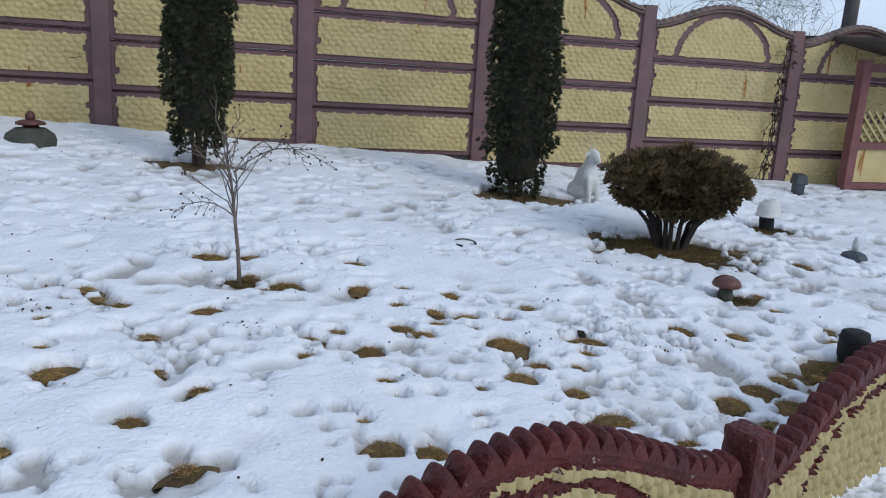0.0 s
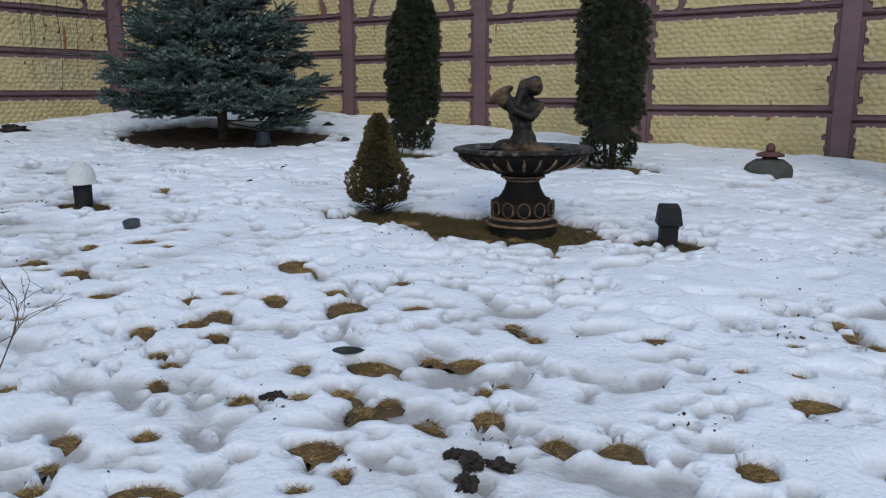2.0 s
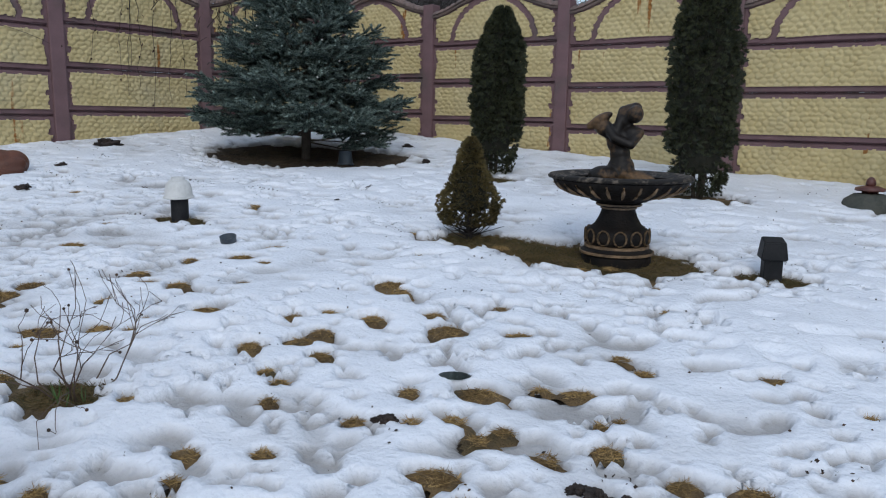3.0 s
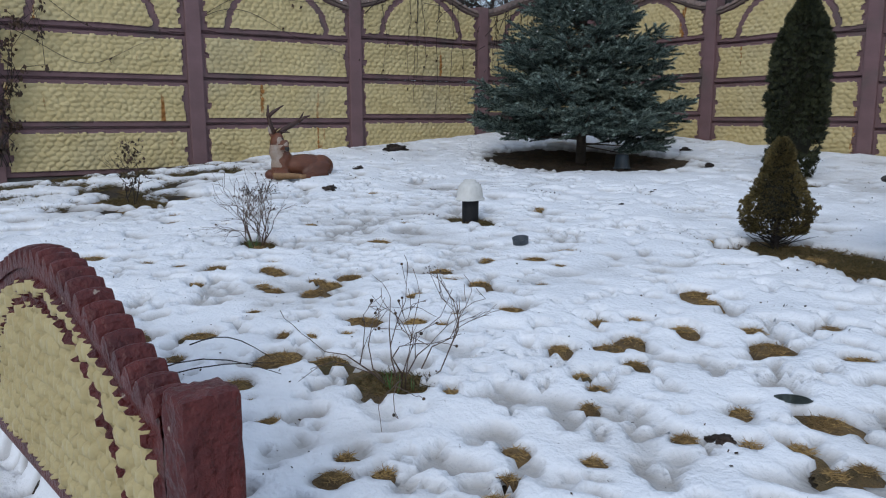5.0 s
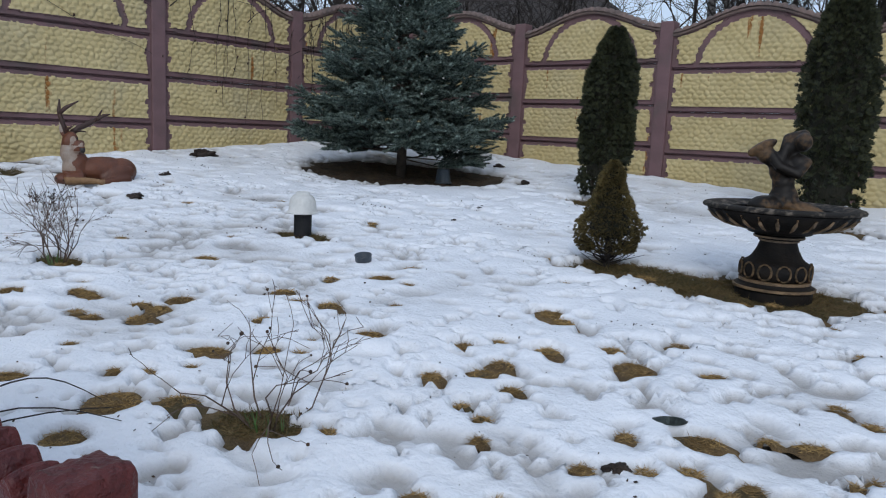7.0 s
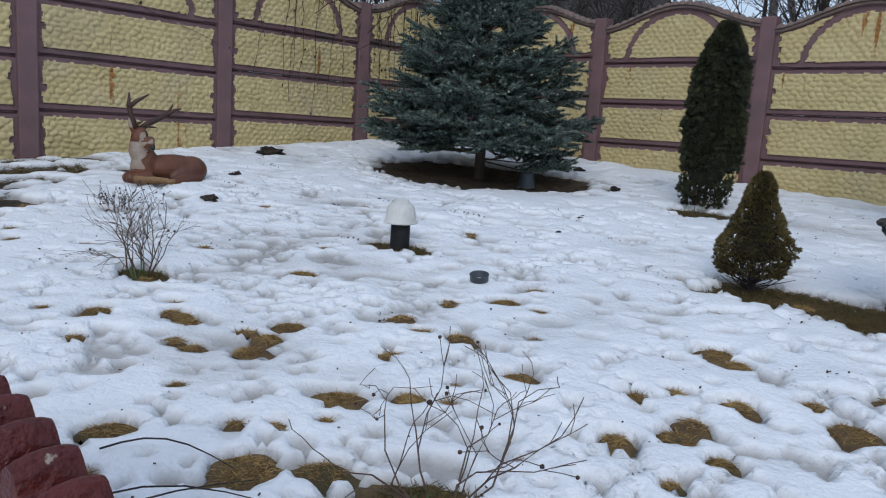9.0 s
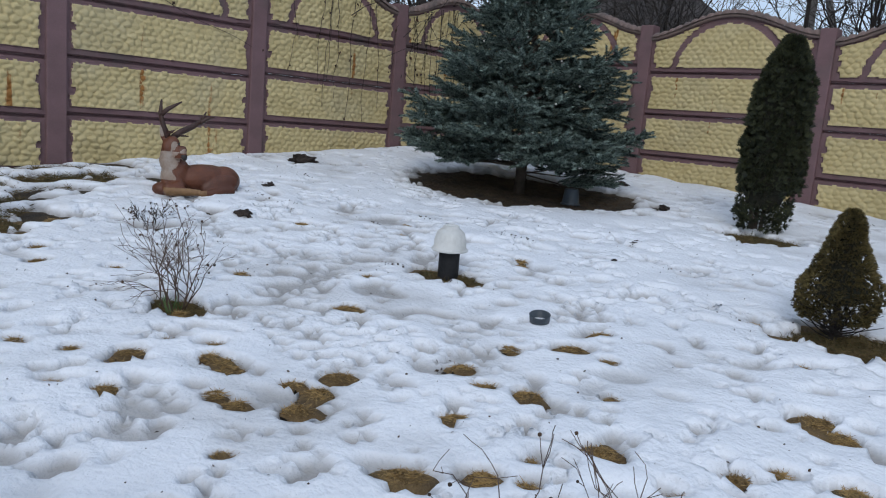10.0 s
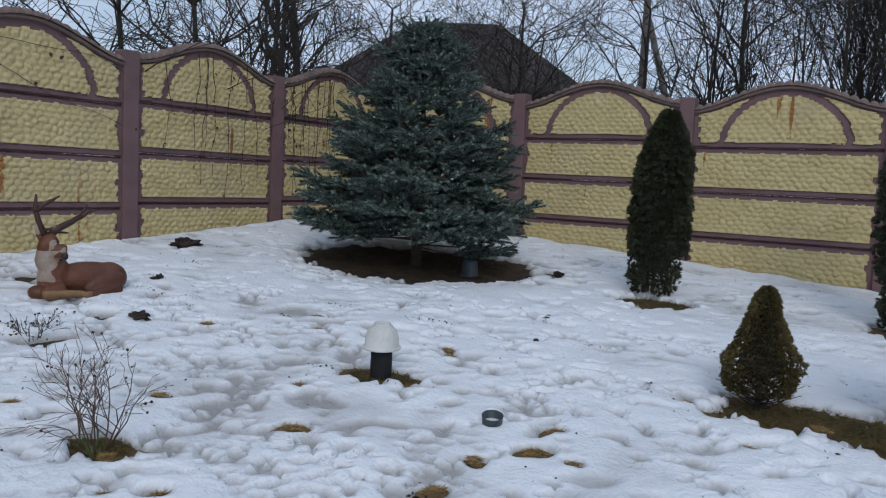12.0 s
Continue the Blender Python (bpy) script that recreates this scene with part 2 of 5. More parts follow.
BARE_3 = [(-3.74, 1.93, 0.027, 0.027, 0.8), (-3.62, 2.17, 0.075, 0.075, 0.8), (-3.61, 0.78, 0.063, 0.063, 0.9), (-3.60, 1.19, 0.070, 0.057, 0.8), (-3.43, 0.77, 0.026, 0.026, 0.9), (-3.31, 2.13, 0.031, 0.020, 0.8), (-3.24, 0.77, 0.040, 0.040, 0.9), (-3.23, 1.68, 0.023, 0.019, 0.8), (-3.23, 2.40, 0.046, 0.046, 0.8), (-3.22, 3.09, 0.074, 0.059, 0.9), (-3.20, 4.16, 0.058, 0.058, 0.9), (-3.11, 2.04, 0.045, 0.040, 0.8), (-3.10, 3.03, 0.057, 0.057, 0.8), (-2.98, 2.35, 0.053, 0.053, 0.8), (-2.97, 2.20, 0.067, 0.067, 0.8), (-2.93, 2.63, 0.052, 0.052, 0.8), (-2.86, 0.88, 0.027, 0.027, 0.9), (-2.85, 1.91, 0.034, 0.029, 0.8), (-2.80, 2.16, 0.044, 0.044, 0.8)]
BARE_4 = [(-2.78, 0.80, 0.051, 0.036, 0.9), (-2.73, 1.88, 0.032, 0.032, 0.8), (-2.73, 2.86, 0.053, 0.042, 0.8), (-2.70, 0.93, 0.030, 0.030, 0.9), (-2.64, 1.75, 0.031, 0.029, 0.6), (-2.56, 2.73, 0.079, 0.079, 0.8), (-2.55, 1.33, 0.043, 0.043, 0.9), (-2.45, 1.22, 0.027, 0.020, 0.6), (-2.38, 1.12, 0.040, 0.027, 0.6), (-2.36, 1.49, 0.035, 0.034, 0.9), (-2.29, 2.14, 0.033, 0.033, 0.6), (-2.28, 1.83, 0.040, 0.040, 0.6), (-2.27, 2.90, 0.056, 0.043, 0.8), (-2.11, 1.30, 0.080, 0.028, 0.6), (-2.07, 2.29, 0.079, 0.060, 0.6), (-2.06, 3.99, 0.032, 0.032, 0.6), (-1.91, 2.48, 0.034, 0.021, 0.6), (-1.85, 1.74, 0.080, 0.053, 0.6), (-1.84, 2.11, 0.036, 0.029, 0.6)]
BARE_5 = [(-1.78, 2.54, 0.067, 0.031, 0.6), (-1.75, 1.54, 0.035, 0.022, 0.6), (-1.70, 1.68, 0.025, 0.025, 0.6), (-1.66, 2.88, 0.036, 0.036, 0.6), (-1.60, 2.36, 0.025, 0.025, 0.6), (-1.56, 2.43, 0.025, 0.025, 0.6), (-1.50, 2.21, 0.050, 0.046, 0.6), (-1.23, 2.17, 0.040, 0.040, 0.6), (-1.22, 3.15, 0.060, 0.036, 0.6), (-1.04, 2.26, 0.053, 0.053, 0.6), (-0.85, 3.04, 0.033, 0.033, 0.6), (-0.72, 3.41, 0.035, 0.025, 0.6), (-0.67, 3.11, 0.039, 0.039, 0.6), (-0.66, 2.37, 0.051, 0.051, 0.6), (-0.59, 2.90, 0.076, 0.054, 0.6), (-0.43, 3.58, 0.047, 0.047, 0.6), (-0.29, 2.54, 0.043, 0.043, 0.1), (-0.07, 2.76, 0.039, 0.037, 0.1), (-0.06, 4.34, 0.094, 0.094, 0.2)]
BARE_6 = [(-0.06, 3.54, 0.069, 0.059, 0.2), (0.17, 4.38, 0.069, 0.044, 0.2), (0.33, 3.93, 0.079, 0.054, 0.2), (0.35, 3.07, 0.045, 0.029, 0.1), (0.49, 2.51, 0.025, 0.025, 0.1), (0.53, 2.34, 0.060, 0.060, 0.1), (0.63, 3.13, 0.052, 0.052, 0.1), (0.64, 2.82, 0.048, 0.048, 0.1), (0.66, 2.67, 0.036, 0.036, 0.1), (0.69, 2.30, 0.052, 0.052, 0.1), (0.72, 3.92, 0.059, 0.055, 0.2), (0.76, 4.33, 0.072, 0.067, 0.2), (0.80, 2.68, 0.035, 0.035, 0.1), (0.83, 3.37, 0.063, 0.063, 0.1), (0.88, 3.69, 0.038, 0.038, 0.2), (0.92, 3.32, 0.046, 0.042, 0.1), (0.94, 2.53, 0.027, 0.027, 0.1), (0.96, 3.93, 0.047, 0.047, 0.2), (1.01, 2.76, 0.034, 0.034, 0.1)]
BARE_7 = [(1.02, 3.44, 0.045, 0.045, 0.2), (1.05, 3.61, 0.037, 0.037, 0.2), (1.19, 3.39, 0.030, 0.030, 0.1), (1.21, 3.54, 0.056, 0.056, 0.2), (1.21, 3.87, 0.044, 0.044, 0.2), (1.23, 2.86, 0.067, 0.067, 0.1), (1.30, 3.22, 0.086, 0.086, 0.1), (1.37, 2.98, 0.048, 0.043, 0.1), (1.39, 2.45, 0.071, 0.047, -0.0), (1.40, 3.51, 0.050, 0.040, 0.2), (1.43, 2.72, 0.055, 0.053, 0.1), (1.48, 2.50, 0.093, 0.057, 0.1), (1.67, 3.11, 0.046, 0.046, 0.1), (1.70, 2.31, 0.053, 0.033, -0.0), (1.74, 3.25, 0.096, 0.067, 0.1), (2.13, 2.63, 0.080, 0.068, -0.0), (2.37, 2.74, 0.077, 0.069, -0.0), (2.39, 3.43, 0.067, 0.067, 0.1), (2.42, 2.58, 0.077, 0.077, -0.0)]
BARE_8 = [(2.57, 2.84, 0.059, 0.053, -0.0), (2.70, 3.36, 0.060, 0.060, 0.0), (4.29, 4.71, 0.079, 0.079, 0.1)]
BARE = BARE_1 + BARE_2 + BARE_3 + BARE_4 + BARE_5 + BARE_6 + BARE_7 + BARE_8

rng = np.random.default_rng(7)


def grid_noise(n, m, cell, seed):
    """Smooth noise on an n by m grid, about -1 to 1."""
    r = np.random.default_rng(seed)
    a, b = int(n / cell) + 3, int(m / cell) + 3
    c = r.uniform(-1, 1, (a, b))
    u, v = np.arange(n) / cell, np.arange(m) / cell
    i, j = u.astype(int), v.astype(int)
    fu, fv = u - i, v - j
    fu, fv = (fu * fu * (3 - 2 * fu))[:, None], (fv * fv * (3 - 2 * fv))[None, :]
    i, j = i[:, None], j[None, :]
    return (c[i, j] * (1 - fu) + c[i + 1, j] * fu) * (1 - fv) + (c[i, j + 1] * (1 - fu) + c[i + 1, j + 1] * fu) * fv


STEP = 0.02
X0, X1, Y0, Y1 = -9.5, 8.6, -1.6, 8.62
NX, NY = int((X1 - X0) / STEP) + 1, int((Y1 - Y0) / STEP) + 1
GX, GY = X0 + STEP * np.arange(NX), Y0 + STEP * np.arange(NY)
thick = 0.056 + 0.014 * grid_noise(NX, NY, 45, 1) + 0.014 * grid_noise(NX, NY, 18, 2) + 0.008 * grid_noise(NX, NY, 8, 3) + 0.0042 * grid_noise(NX, NY, 3.2, 4)
ragged = 0.8 * grid_noise(NX, NY, 5, 5) + 0.6 * grid_noise(NX, NY, 2.2, 6)


turf = np.zeros((NX, NY))


def dent(x, y, rx, ry, deep, turn=0.0, rough=0.0, hard=1.0, mat=0.0):
    """Presses an oval hollow into the snow."""
    r = max(rx, ry) * 1.9
    i0, i1 = max(0, int((x - r - X0) / STEP)), min(NX, int((x + r - X0) / STEP) + 2)
    j0, j1 = max(0, int((y - r - Y0) / STEP)), min(NY, int((y + r - Y0) / STEP) + 2)
    if i0 >= i1 or j0 >= j1:
        return
    dx, dy = GX[i0:i1, None] - x, GY[None, j0:j1] - y
    u = (dx * math.cos(turn) + dy * math.sin(turn)) / rx
    v = (-dx * math.sin(turn) + dy * math.cos(turn)) / ry
    q = np.sqrt(u * u + v * v) + rough * ragged[i0:i1, j0:j1]
    shape = 1 / (1 + np.exp(np.clip((q - 1) * 6 * hard, -30, 30)))
    thick[i0:i1, j0:j1] -= deep * shape
    if mat:
        turf[i0:i1, j0:j1] = np.maximum(turf[i0:i1, j0:j1], mat * np.clip(1.25 - 0.55 * q * q, 0, 1))


# old footprints and paw marks, thickest where the lawn is walked most
walked = grid_noise(NX, NY, 60, 8)
count = 0
while count < 8600:
    x, y = rng.uniform(X0, X1), rng.uniform(-1.2, 8.4)
    busy = 0.45 + 0.5 * walked[int((x - X0) / STEP), int((y - Y0) / STEP)] + (0.40 if y < 4.0 else 0.05)
    count += 1
    if rng.random() > busy:
        continue
    pick = rng.random()
    if y < 3.8 and pick < 0.42:
        s = rng.uniform(0.026, 0.048)
        dent(x, y, s * rng.uniform(0.95, 1.3), s, rng.uniform(0.036, 0.062), rng.uniform(0, 3.1), 0.2, 3.0)
    elif pick < 0.64:
        s = rng.uniform(0.035, 0.07)
        dent(x, y, s * rng.uniform(1.2, 2.2), s * 0.8, rng.uniform(0.018, 0.042), rng.normal(0.6, 0.5), 0.22, 1.2)
    else:
        for k in range(4):
            dent(x + rng.normal(0, 0.06), y + rng.normal(0, 0.05), rng.uniform(0.018, 0.04), rng.uniform(0.012, 0.025), rng.uniform(0.022, 0.05), rng.uniform(0, 3.1), 0.25, 2.4)
# slushy trampled spots
for i in range(150):
    x, y = rng.uniform(-7.5, 5.0), rng.uniform(0.9, 5.2)
    for k in range(16):
        dent(x + rng.normal(0, 0.13), y + rng.normal(0, 0.07), rng.uniform(0.014, 0.045), rng.uniform(0.012, 0.024), rng.uniform(0.024, 0.05), rng.uniform(0, 3.1), 0.3, 3.2)
# trodden snow stays as a thin grey crust
thick = np.maximum(thick, 0.010 + 0.004 * ragged)
SMALL = []
for i in range(60):
    x, y = rng.uniform(-6.5, 3.5), rng.uniform(0.8, 4.2)
    SMALL.append((x, y, 0.045))
    dent(x, y, rng.uniform(0.03, 0.075), rng.uniform(0.02, 0.045), 0.10, rng.uniform(-0.5, 0.5), 0.35, 2.0, 0.022)
for x, y, rx, ry, turn in BARE:
    dent(x, y, rx * 1.1, ry * 1.05, 0.15, turn, 0.42, 2.4, 0.036)
    a, q = rng.uniform(0, 6.28), rng.uniform(0.5, 0.9)
    dent(x + q * rx * math.cos(a), y + q * ry * math.sin(a), rx * 0.5, ry * 0.5, 0.10, turn, 0.45, 2.0, 0.028)
# beds kept clear round the trees and the fountain
BEDS = [(-7.10, 6.10, 1.15, 0.80, 0.55), (-4.74, 6.28, 0.34, 0.2, 0.3), (-2.80, 6.82, 0.42, 0.2, 0.2), (-0.19, 6.98, 0.42, 0.18, 0),
        (2.7, 6.62, 0.5, 0.3, 0), (3.35, 5.08, 0.62, 0.36, -0.3), (-3.38, 4.26, 0.42, 0.22, 0.5), (-2.55, 4.38, 0.62, 0.34, 0.3), (-3.0, 4.18, 0.22, 0.12, 0.6),
        (-5.42, 3.25, 0.22, 0.12, 0.5), (-3.28, 1.31, 0.17, 0.12, 0.6), (-5.80, 1.71, 0.17, 0.09, 0.5), (-1.62, 4.67, 0.2, 0.1, 0.2), (0.1, 3.98, 0.1, 0.07, 0),
        (3.02, 2.92, 0.3, 0.16, 0.4), (4.91, 5.87, 0.22, 0.12, 0), (3.15, 4.0, 0.15, 0.08, 0), (-7.88, 1.36, 0.36, 0.16, 0.6), (-2.30, 0.66, 0.26, 0.2, 0.5)]
for x, y, rx, ry, turn in BEDS:
    dent(x, y, rx, ry, 0.14, turn, 0.16 if rx > 1 else 0.42, 2.6, 0.0 if rx > 1 else 0.016)
# broken snow along the far left fence
for i in range(190):
    x, y = -9.45 + abs(rng.normal(0, 0.9)), rng.uniform(-1.5, 3.0)
    dent(x, y, rng.uniform(0.06, 0.19), rng.uniform(0.04, 0.09), rng.uniform(0.05, 0.11), 1.2 + rng.normal(0, 0.3), 0.35)
# melt along the foot of the fences and the low walls
thick -= 0.05 * np.exp(-((8.6 - GY[None, :]) / 0.07) ** 2) * (1 + 0.5 * ragged)
thick -= 0.05 * np.exp(-((GX[:, None] + 9.5) / 0.08) ** 2) * (1 + 0.5 * ragged)
base = lie(GX[:, None], GY[None, :])
surface_z = base + thick
verts = np.stack([np.repeat(GX, NY), np.tile(GY, NX), surface_z.ravel()], 1)
ids = np.arange(NX * NY).reshape(NX, NY)
keep = (np.maximum(np.maximum(thick[:-1, :-1], thick[1:, 1:]), np.maximum(thick[1:, :-1], thick[:-1, 1:])) > -0.02)
quads = np.stack([ids[:-1, :-1], ids[1:, :-1], ids[1:, 1:], ids[:-1, 1:]], -1)[keep]
snow_mesh = bpy.data.meshes.new("snow_cover")
snow_mesh.from_pydata(verts, [], quads)
snow_mesh.update()
layer = snow_mesh.attributes.new("thickness", "FLOAT", "POINT")
layer.data.foreach_set("value", np.clip(thick, 0, 1).ravel().astype(np.float32))
tagged(part("snow_cover", snow_mesh, SNOW, smooth=True), "old trodden snow lying patchy over the lawn", "snow", kind="structure")

# matted turf that stands up through the snow
turf_z = base + turf * (1 + 0.25 * ragged) + 0.003 * grid_noise(NX, NY, 2, 12)
show = (turf[:-1, :-1] > 0.002) & (np.minimum(thick[:-1, :-1], thick[1:, 1:]) < 0.05)
tv = np.stack([np.repeat(GX, NY), np.tile(GY, NX), turf_z.ravel()], 1)
tq = np.stack([ids[:-1, :-1], ids[1:, :-1], ids[1:, 1:], ids[:-1, 1:]], -1)[show]
used, where = np.unique(tq, return_inverse=True)
turf_mesh = bpy.data.meshes.new("turf")
turf_mesh.from_pydata(tv[used], [], where.reshape(tq.shape))
turf_mesh.update()
tagged(part("turf", turf_mesh, TURF, smooth=True), "matted brown turf standing out of the thin snow", "turf", kind="stuff")

# coarser snow in the yard behind and to the side
for name_, (xa, xb, ya, yb) in {"snow_yard": (-9.5, 16.0, -16.0, -1.6), "snow_side": (8.6, 16.0, -1.6, 8.6)}.items():
    sx, sy = np.arange(xa, xb + 0.01, 0.2), np.arange(ya, yb + 0.01, 0.2)
    sz = lie(np.clip(sx, -12, 11)[:, None], np.clip(sy, -5, 11)[None, :]) + 0.056 + 0.015 * grid_noise(len(sx), len(sy), 3, 41)
    sv = np.stack([np.repeat(sx, len(sy)), np.tile(sy, len(sx)), sz.ravel()], 1)
    si = np.arange(len(sx) * len(sy)).reshape(len(sx), len(sy))
    sm = bpy.data.meshes.new(name_)
    sm.from_pydata(sv, [], np.stack([si[:-1, :-1], si[1:, :-1], si[1:, 1:], si[:-1, 1:]], -1).reshape(-1, 4))
    sm.update()
    lay = sm.attributes.new("thickness", "FLOAT", "POINT")
    lay.data.foreach_set("value", np.full(len(sv), 0.06, np.float32))
    tagged(part(name_, sm, SNOW, smooth=True), "old snow lying over the yard", "snow", kind="structure")

# the ground is one sheet to the horizon
gx = np.concatenate([[-900, -300, -120, -60, -30, -18, -12], np.arange(-10, 10.01, 0.1), [12, 18, 30, 60, 120, 300, 900]])
gy = np.concatenate([[-900, -300, -120, -60, -30, -12, -6, -4], np.arange(-2, 3.0, 0.05), np.arange(3, 10.01, 0.2), [12, 18, 30, 60, 120, 300, 900]])
cx, cy = np.clip(gx, -12, 11)[:, None], np.clip(gy, -5, 11)[None, :]
gz = lie(cx, cy)
n, m = len(gx), len(gy)
gv = np.stack([np.repeat(gx, m), np.tile(gy, n), gz.ravel()], 1)
gi = np.arange(n * m).reshape(n, m)
gq = np.stack([gi[:-1, :-1], gi[1:, :-1], gi[1:, 1:], gi[:-1, 1:]], -1).reshape(-1, 4)
ground_mesh = bpy.data.meshes.new("ground")
ground_mesh.from_pydata(gv, [], gq)
ground_mesh.update()
tagged(part("ground", ground_mesh, SOIL, smooth=True), "damp brown soil with matted dead grass", "ground", kind="structure")

# ---- concrete fence ----
PITCH = 2.06


def arch_top(s, side=0.41, rise=0.25):
    """Height of an arched panel's upper edge at s from 0 to 1 along it."""
    return side + rise * np.sin(np.pi * np.clip(s, 0, 1)) ** 1.6


def slab_mesh(name, width, seed, arched=False, cell=0.012, stone=(0.085, 0.052), side=0.41, rise=0.25, foot=0.0, swollen=1.0, border=0.010, spring=0.335, band=0.052):
    """A cast panel: a field of rounded stones inside a smooth border with toothed ends."""
    r = np.random.default_rng(seed)
    nx, nz = int(width / cell) + 1, int(0.5 / cell) + 1
    s = np.linspace(0, 1, nx)
    x = (s - 0.5) * width
    crest = arch_top(s, side, rise) if arched else np.full(nx, 0.498)
    t = np.linspace(0, 1, nz)
    X = np.repeat(x[:, None], nz, 1)
    Z = t[None, :] * crest[:, None]
    rows = int(0.75 / stone[1])
    cs = []
    for k in range(rows):
        for i in range(int(width / stone[0]) + 2):
            cs.append((-width / 2 + (i + 0.5 * (k % 2)) * stone[0] + r.normal(0, stone[0] * 0.16), (k + 0.3) * stone[1] + r.normal(0, stone[1] * 0.16)))
    cs = np.array(cs)
    best, second = np.full(X.shape, 9.0), np.full(X.shape, 9.0)
    who = np.zeros(X.shape, int)
    for i, (cx_, cz_) in enumerate(cs):
        d = np.hypot((X - cx_), (Z - cz_) * stone[0] / stone[1] * 0.85)
        nearer = d < best
        second = np.where(nearer, best, np.minimum(second, d))
        who = np.where(nearer, i, who)
        best = np.where(nearer, d, best)
    swell = r.uniform(0.7, 1.2, len(cs))[who]
    relief = 0.027 * swollen * swell * np.clip((second - best) / (stone[0] * 0.36), 0, 1) ** 0.6
    teeth = 0.035 + 0.05 * r.random(14) * (np.arange(14) % 2 * 0.7 + 0.3)
    k = np.clip((Z / 0.055).astype(int), 0, 13)
    wob = 0.002 * np.sin(X * 31 + seed) + 0.001 * np.sin(X * 83)
    field = (X + width / 2 > teeth[k]) & (width / 2 - X > teeth[(k + 5) % 14]) & (Z > 0.052 + foot + wob) & (crest[:, None] - Z > 0.05 + wob)
    if arched:
        a, b = spring * width, (side + rise) * (0.90 if spring < 0.36 else 0.86)
        q = np.hypot(X / a, Z / b)
        field &= ~((np.abs(q - 1) < band + 0.012 * np.sin(X * 40 + Z * 55)) & (Z > 0.05))
    depth = np.where(field, 0.006 + relief, border)
    rim = np.minimum(Z, crest[:, None] - Z) < cell * 0.9
    depth = np.where(rim, -0.012, depth)
    if not arched:
        depth = np.where(crest[:, None] - Z < 0.021, -0.034, depth)
    v = np.stack([X, -depth, Z], -1).reshape(-1, 3)
    ids_ = np.arange(nx * nz).reshape(nx, nz)
    q = np.stack([ids_[:-1, :-1], ids_[1:, :-1], ids_[1:, 1:], ids_[:-1, 1:]], -1).reshape(-1, 4)
    mats = np.where((field[:-1, :-1] & field[1:, 1:]).ravel(), 0, 1)
    # flat back and closing edges
    n0 = len(v)
    back = np.stack([np.repeat(x, 2), np.full(nx * 2, 0.05), np.stack([np.zeros(nx), crest], 1).ravel()], 1)
    extra = []
    for i in range(nx - 1):
        a0, a1, b0, b1 = n0 + 2 * i, n0 + 2 * i + 1, n0 + 2 * i + 2, n0 + 2 * i + 3
        extra += [(a0, a1, b1, b0), (ids_[i, nz - 1], ids_[i + 1, nz - 1], b1, a1), (ids_[i + 1, 0], ids_[i, 0], a0, b0)]
    data = mesh_of(name, v.tolist() + back.tolist(), q.tolist() + extra)
    data.polygons.foreach_set("material_index", np.concatenate([mats, np.ones(len(extra), int)]).astype(np.int32))
    data.polygons.foreach_set("use_smooth", np.concatenate([mats == 0, np.zeros(len(extra), bool)]))
    data.update()
    return data


def coping_mesh(name, width, half=0.085, pitch=0.088, wave=0.034, side=0.41, rise=0.25, lip=0.035, power=0.75):
    """Half-round cap tiles in a row along an arched panel's upper edge, with a lip under them."""
    n = int(width / pitch)
    per = 10
    nx = n * per + 1
    s = np.linspace(0, 1, nx)
    x = (s - 0.5) * width
    crest = arch_top(s, side, rise)
    hump = np.abs(np.sin(np.pi * s * n)) ** power
    across = np.array([-1, -0.97, -0.75, -0.4, 0, 0.4, 0.75, 0.97, 1])
    drop = np.array([0.055, 0.034, 0.018, 0.005, 0, 0.005, 0.018, 0.034, 0.055])
    nodes_ = len(across)
    X = np.repeat(x[:, None], nodes_, 1)
    Y = np.repeat((across * half)[None, :], nx, 0) + 0.02
    Z = crest[:, None] + (0.012 if power >= 1 else 0.03) + (wave * hump)[:, None] * 1.0 - drop[None, :] * (0.3 if power >= 1 else 1.0)
    if power >= 1:
        Z[:, 0] = Z[:, -1] = crest - 0.012
    else:
        Z[:, 0] = Z[:, -1] = crest + 0.002
    ids_ = np.arange(nx * nodes_).reshape(nx, nodes_)
    v = np.stack([X, Y, Z], -1).reshape(-1, 3).tolist()
    q = np.stack([ids_[:-1, :-1], ids_[1:, :-1], ids_[1:, 1:], ids_[:-1, 1:]], -1).reshape(-1, 4).tolist()
    n0 = len(v)
    for i in range(nx):
        v += [(x[i], 0.02 - half * 0.8, crest[i]), (x[i], 0.02 - half * 0.8, crest[i] - lip), (x[i], 0.02 + half * 0.6, crest[i] - lip), (x[i], 0.02 + half * 0.6, crest[i])]
    for i in range(nx - 1):
        for k in range(4):
            k2 = (k + 1) % 4
            q.append((n0 + 4 * i + k, n0 + 4 * i + k2, n0 + 4 * i + 4 + k2, n0 + 4 * i + 4 + k))
    data = mesh_of(name, v, q)
    data.polygons.foreach_set("use_smooth", [power < 1] * len(data.polygons))
    return data


def post_mesh(name, width, depth_, height, bevel=0.012, rough=0.0):
    bm = bmesh.new()
    box(bm, (width, depth_, height), pose(0, 0, height / 2), bevel)
    if rough:
        bmesh.ops.subdivide_edges(bm, edges=[e for e in bm.edges if e.calc_length() > 0.03], cuts=20, use_grid_fill=True)
        bm.normal_update()
        for v in bm.verts:
            v.co += v.normal * rough * (noise.noise(v.co * 55) + 0.6 * noise.noise(v.co * 17))
    data = bpy.data.meshes.new(name)
    bm.to_mesh(data)
    bm.free()
    return data


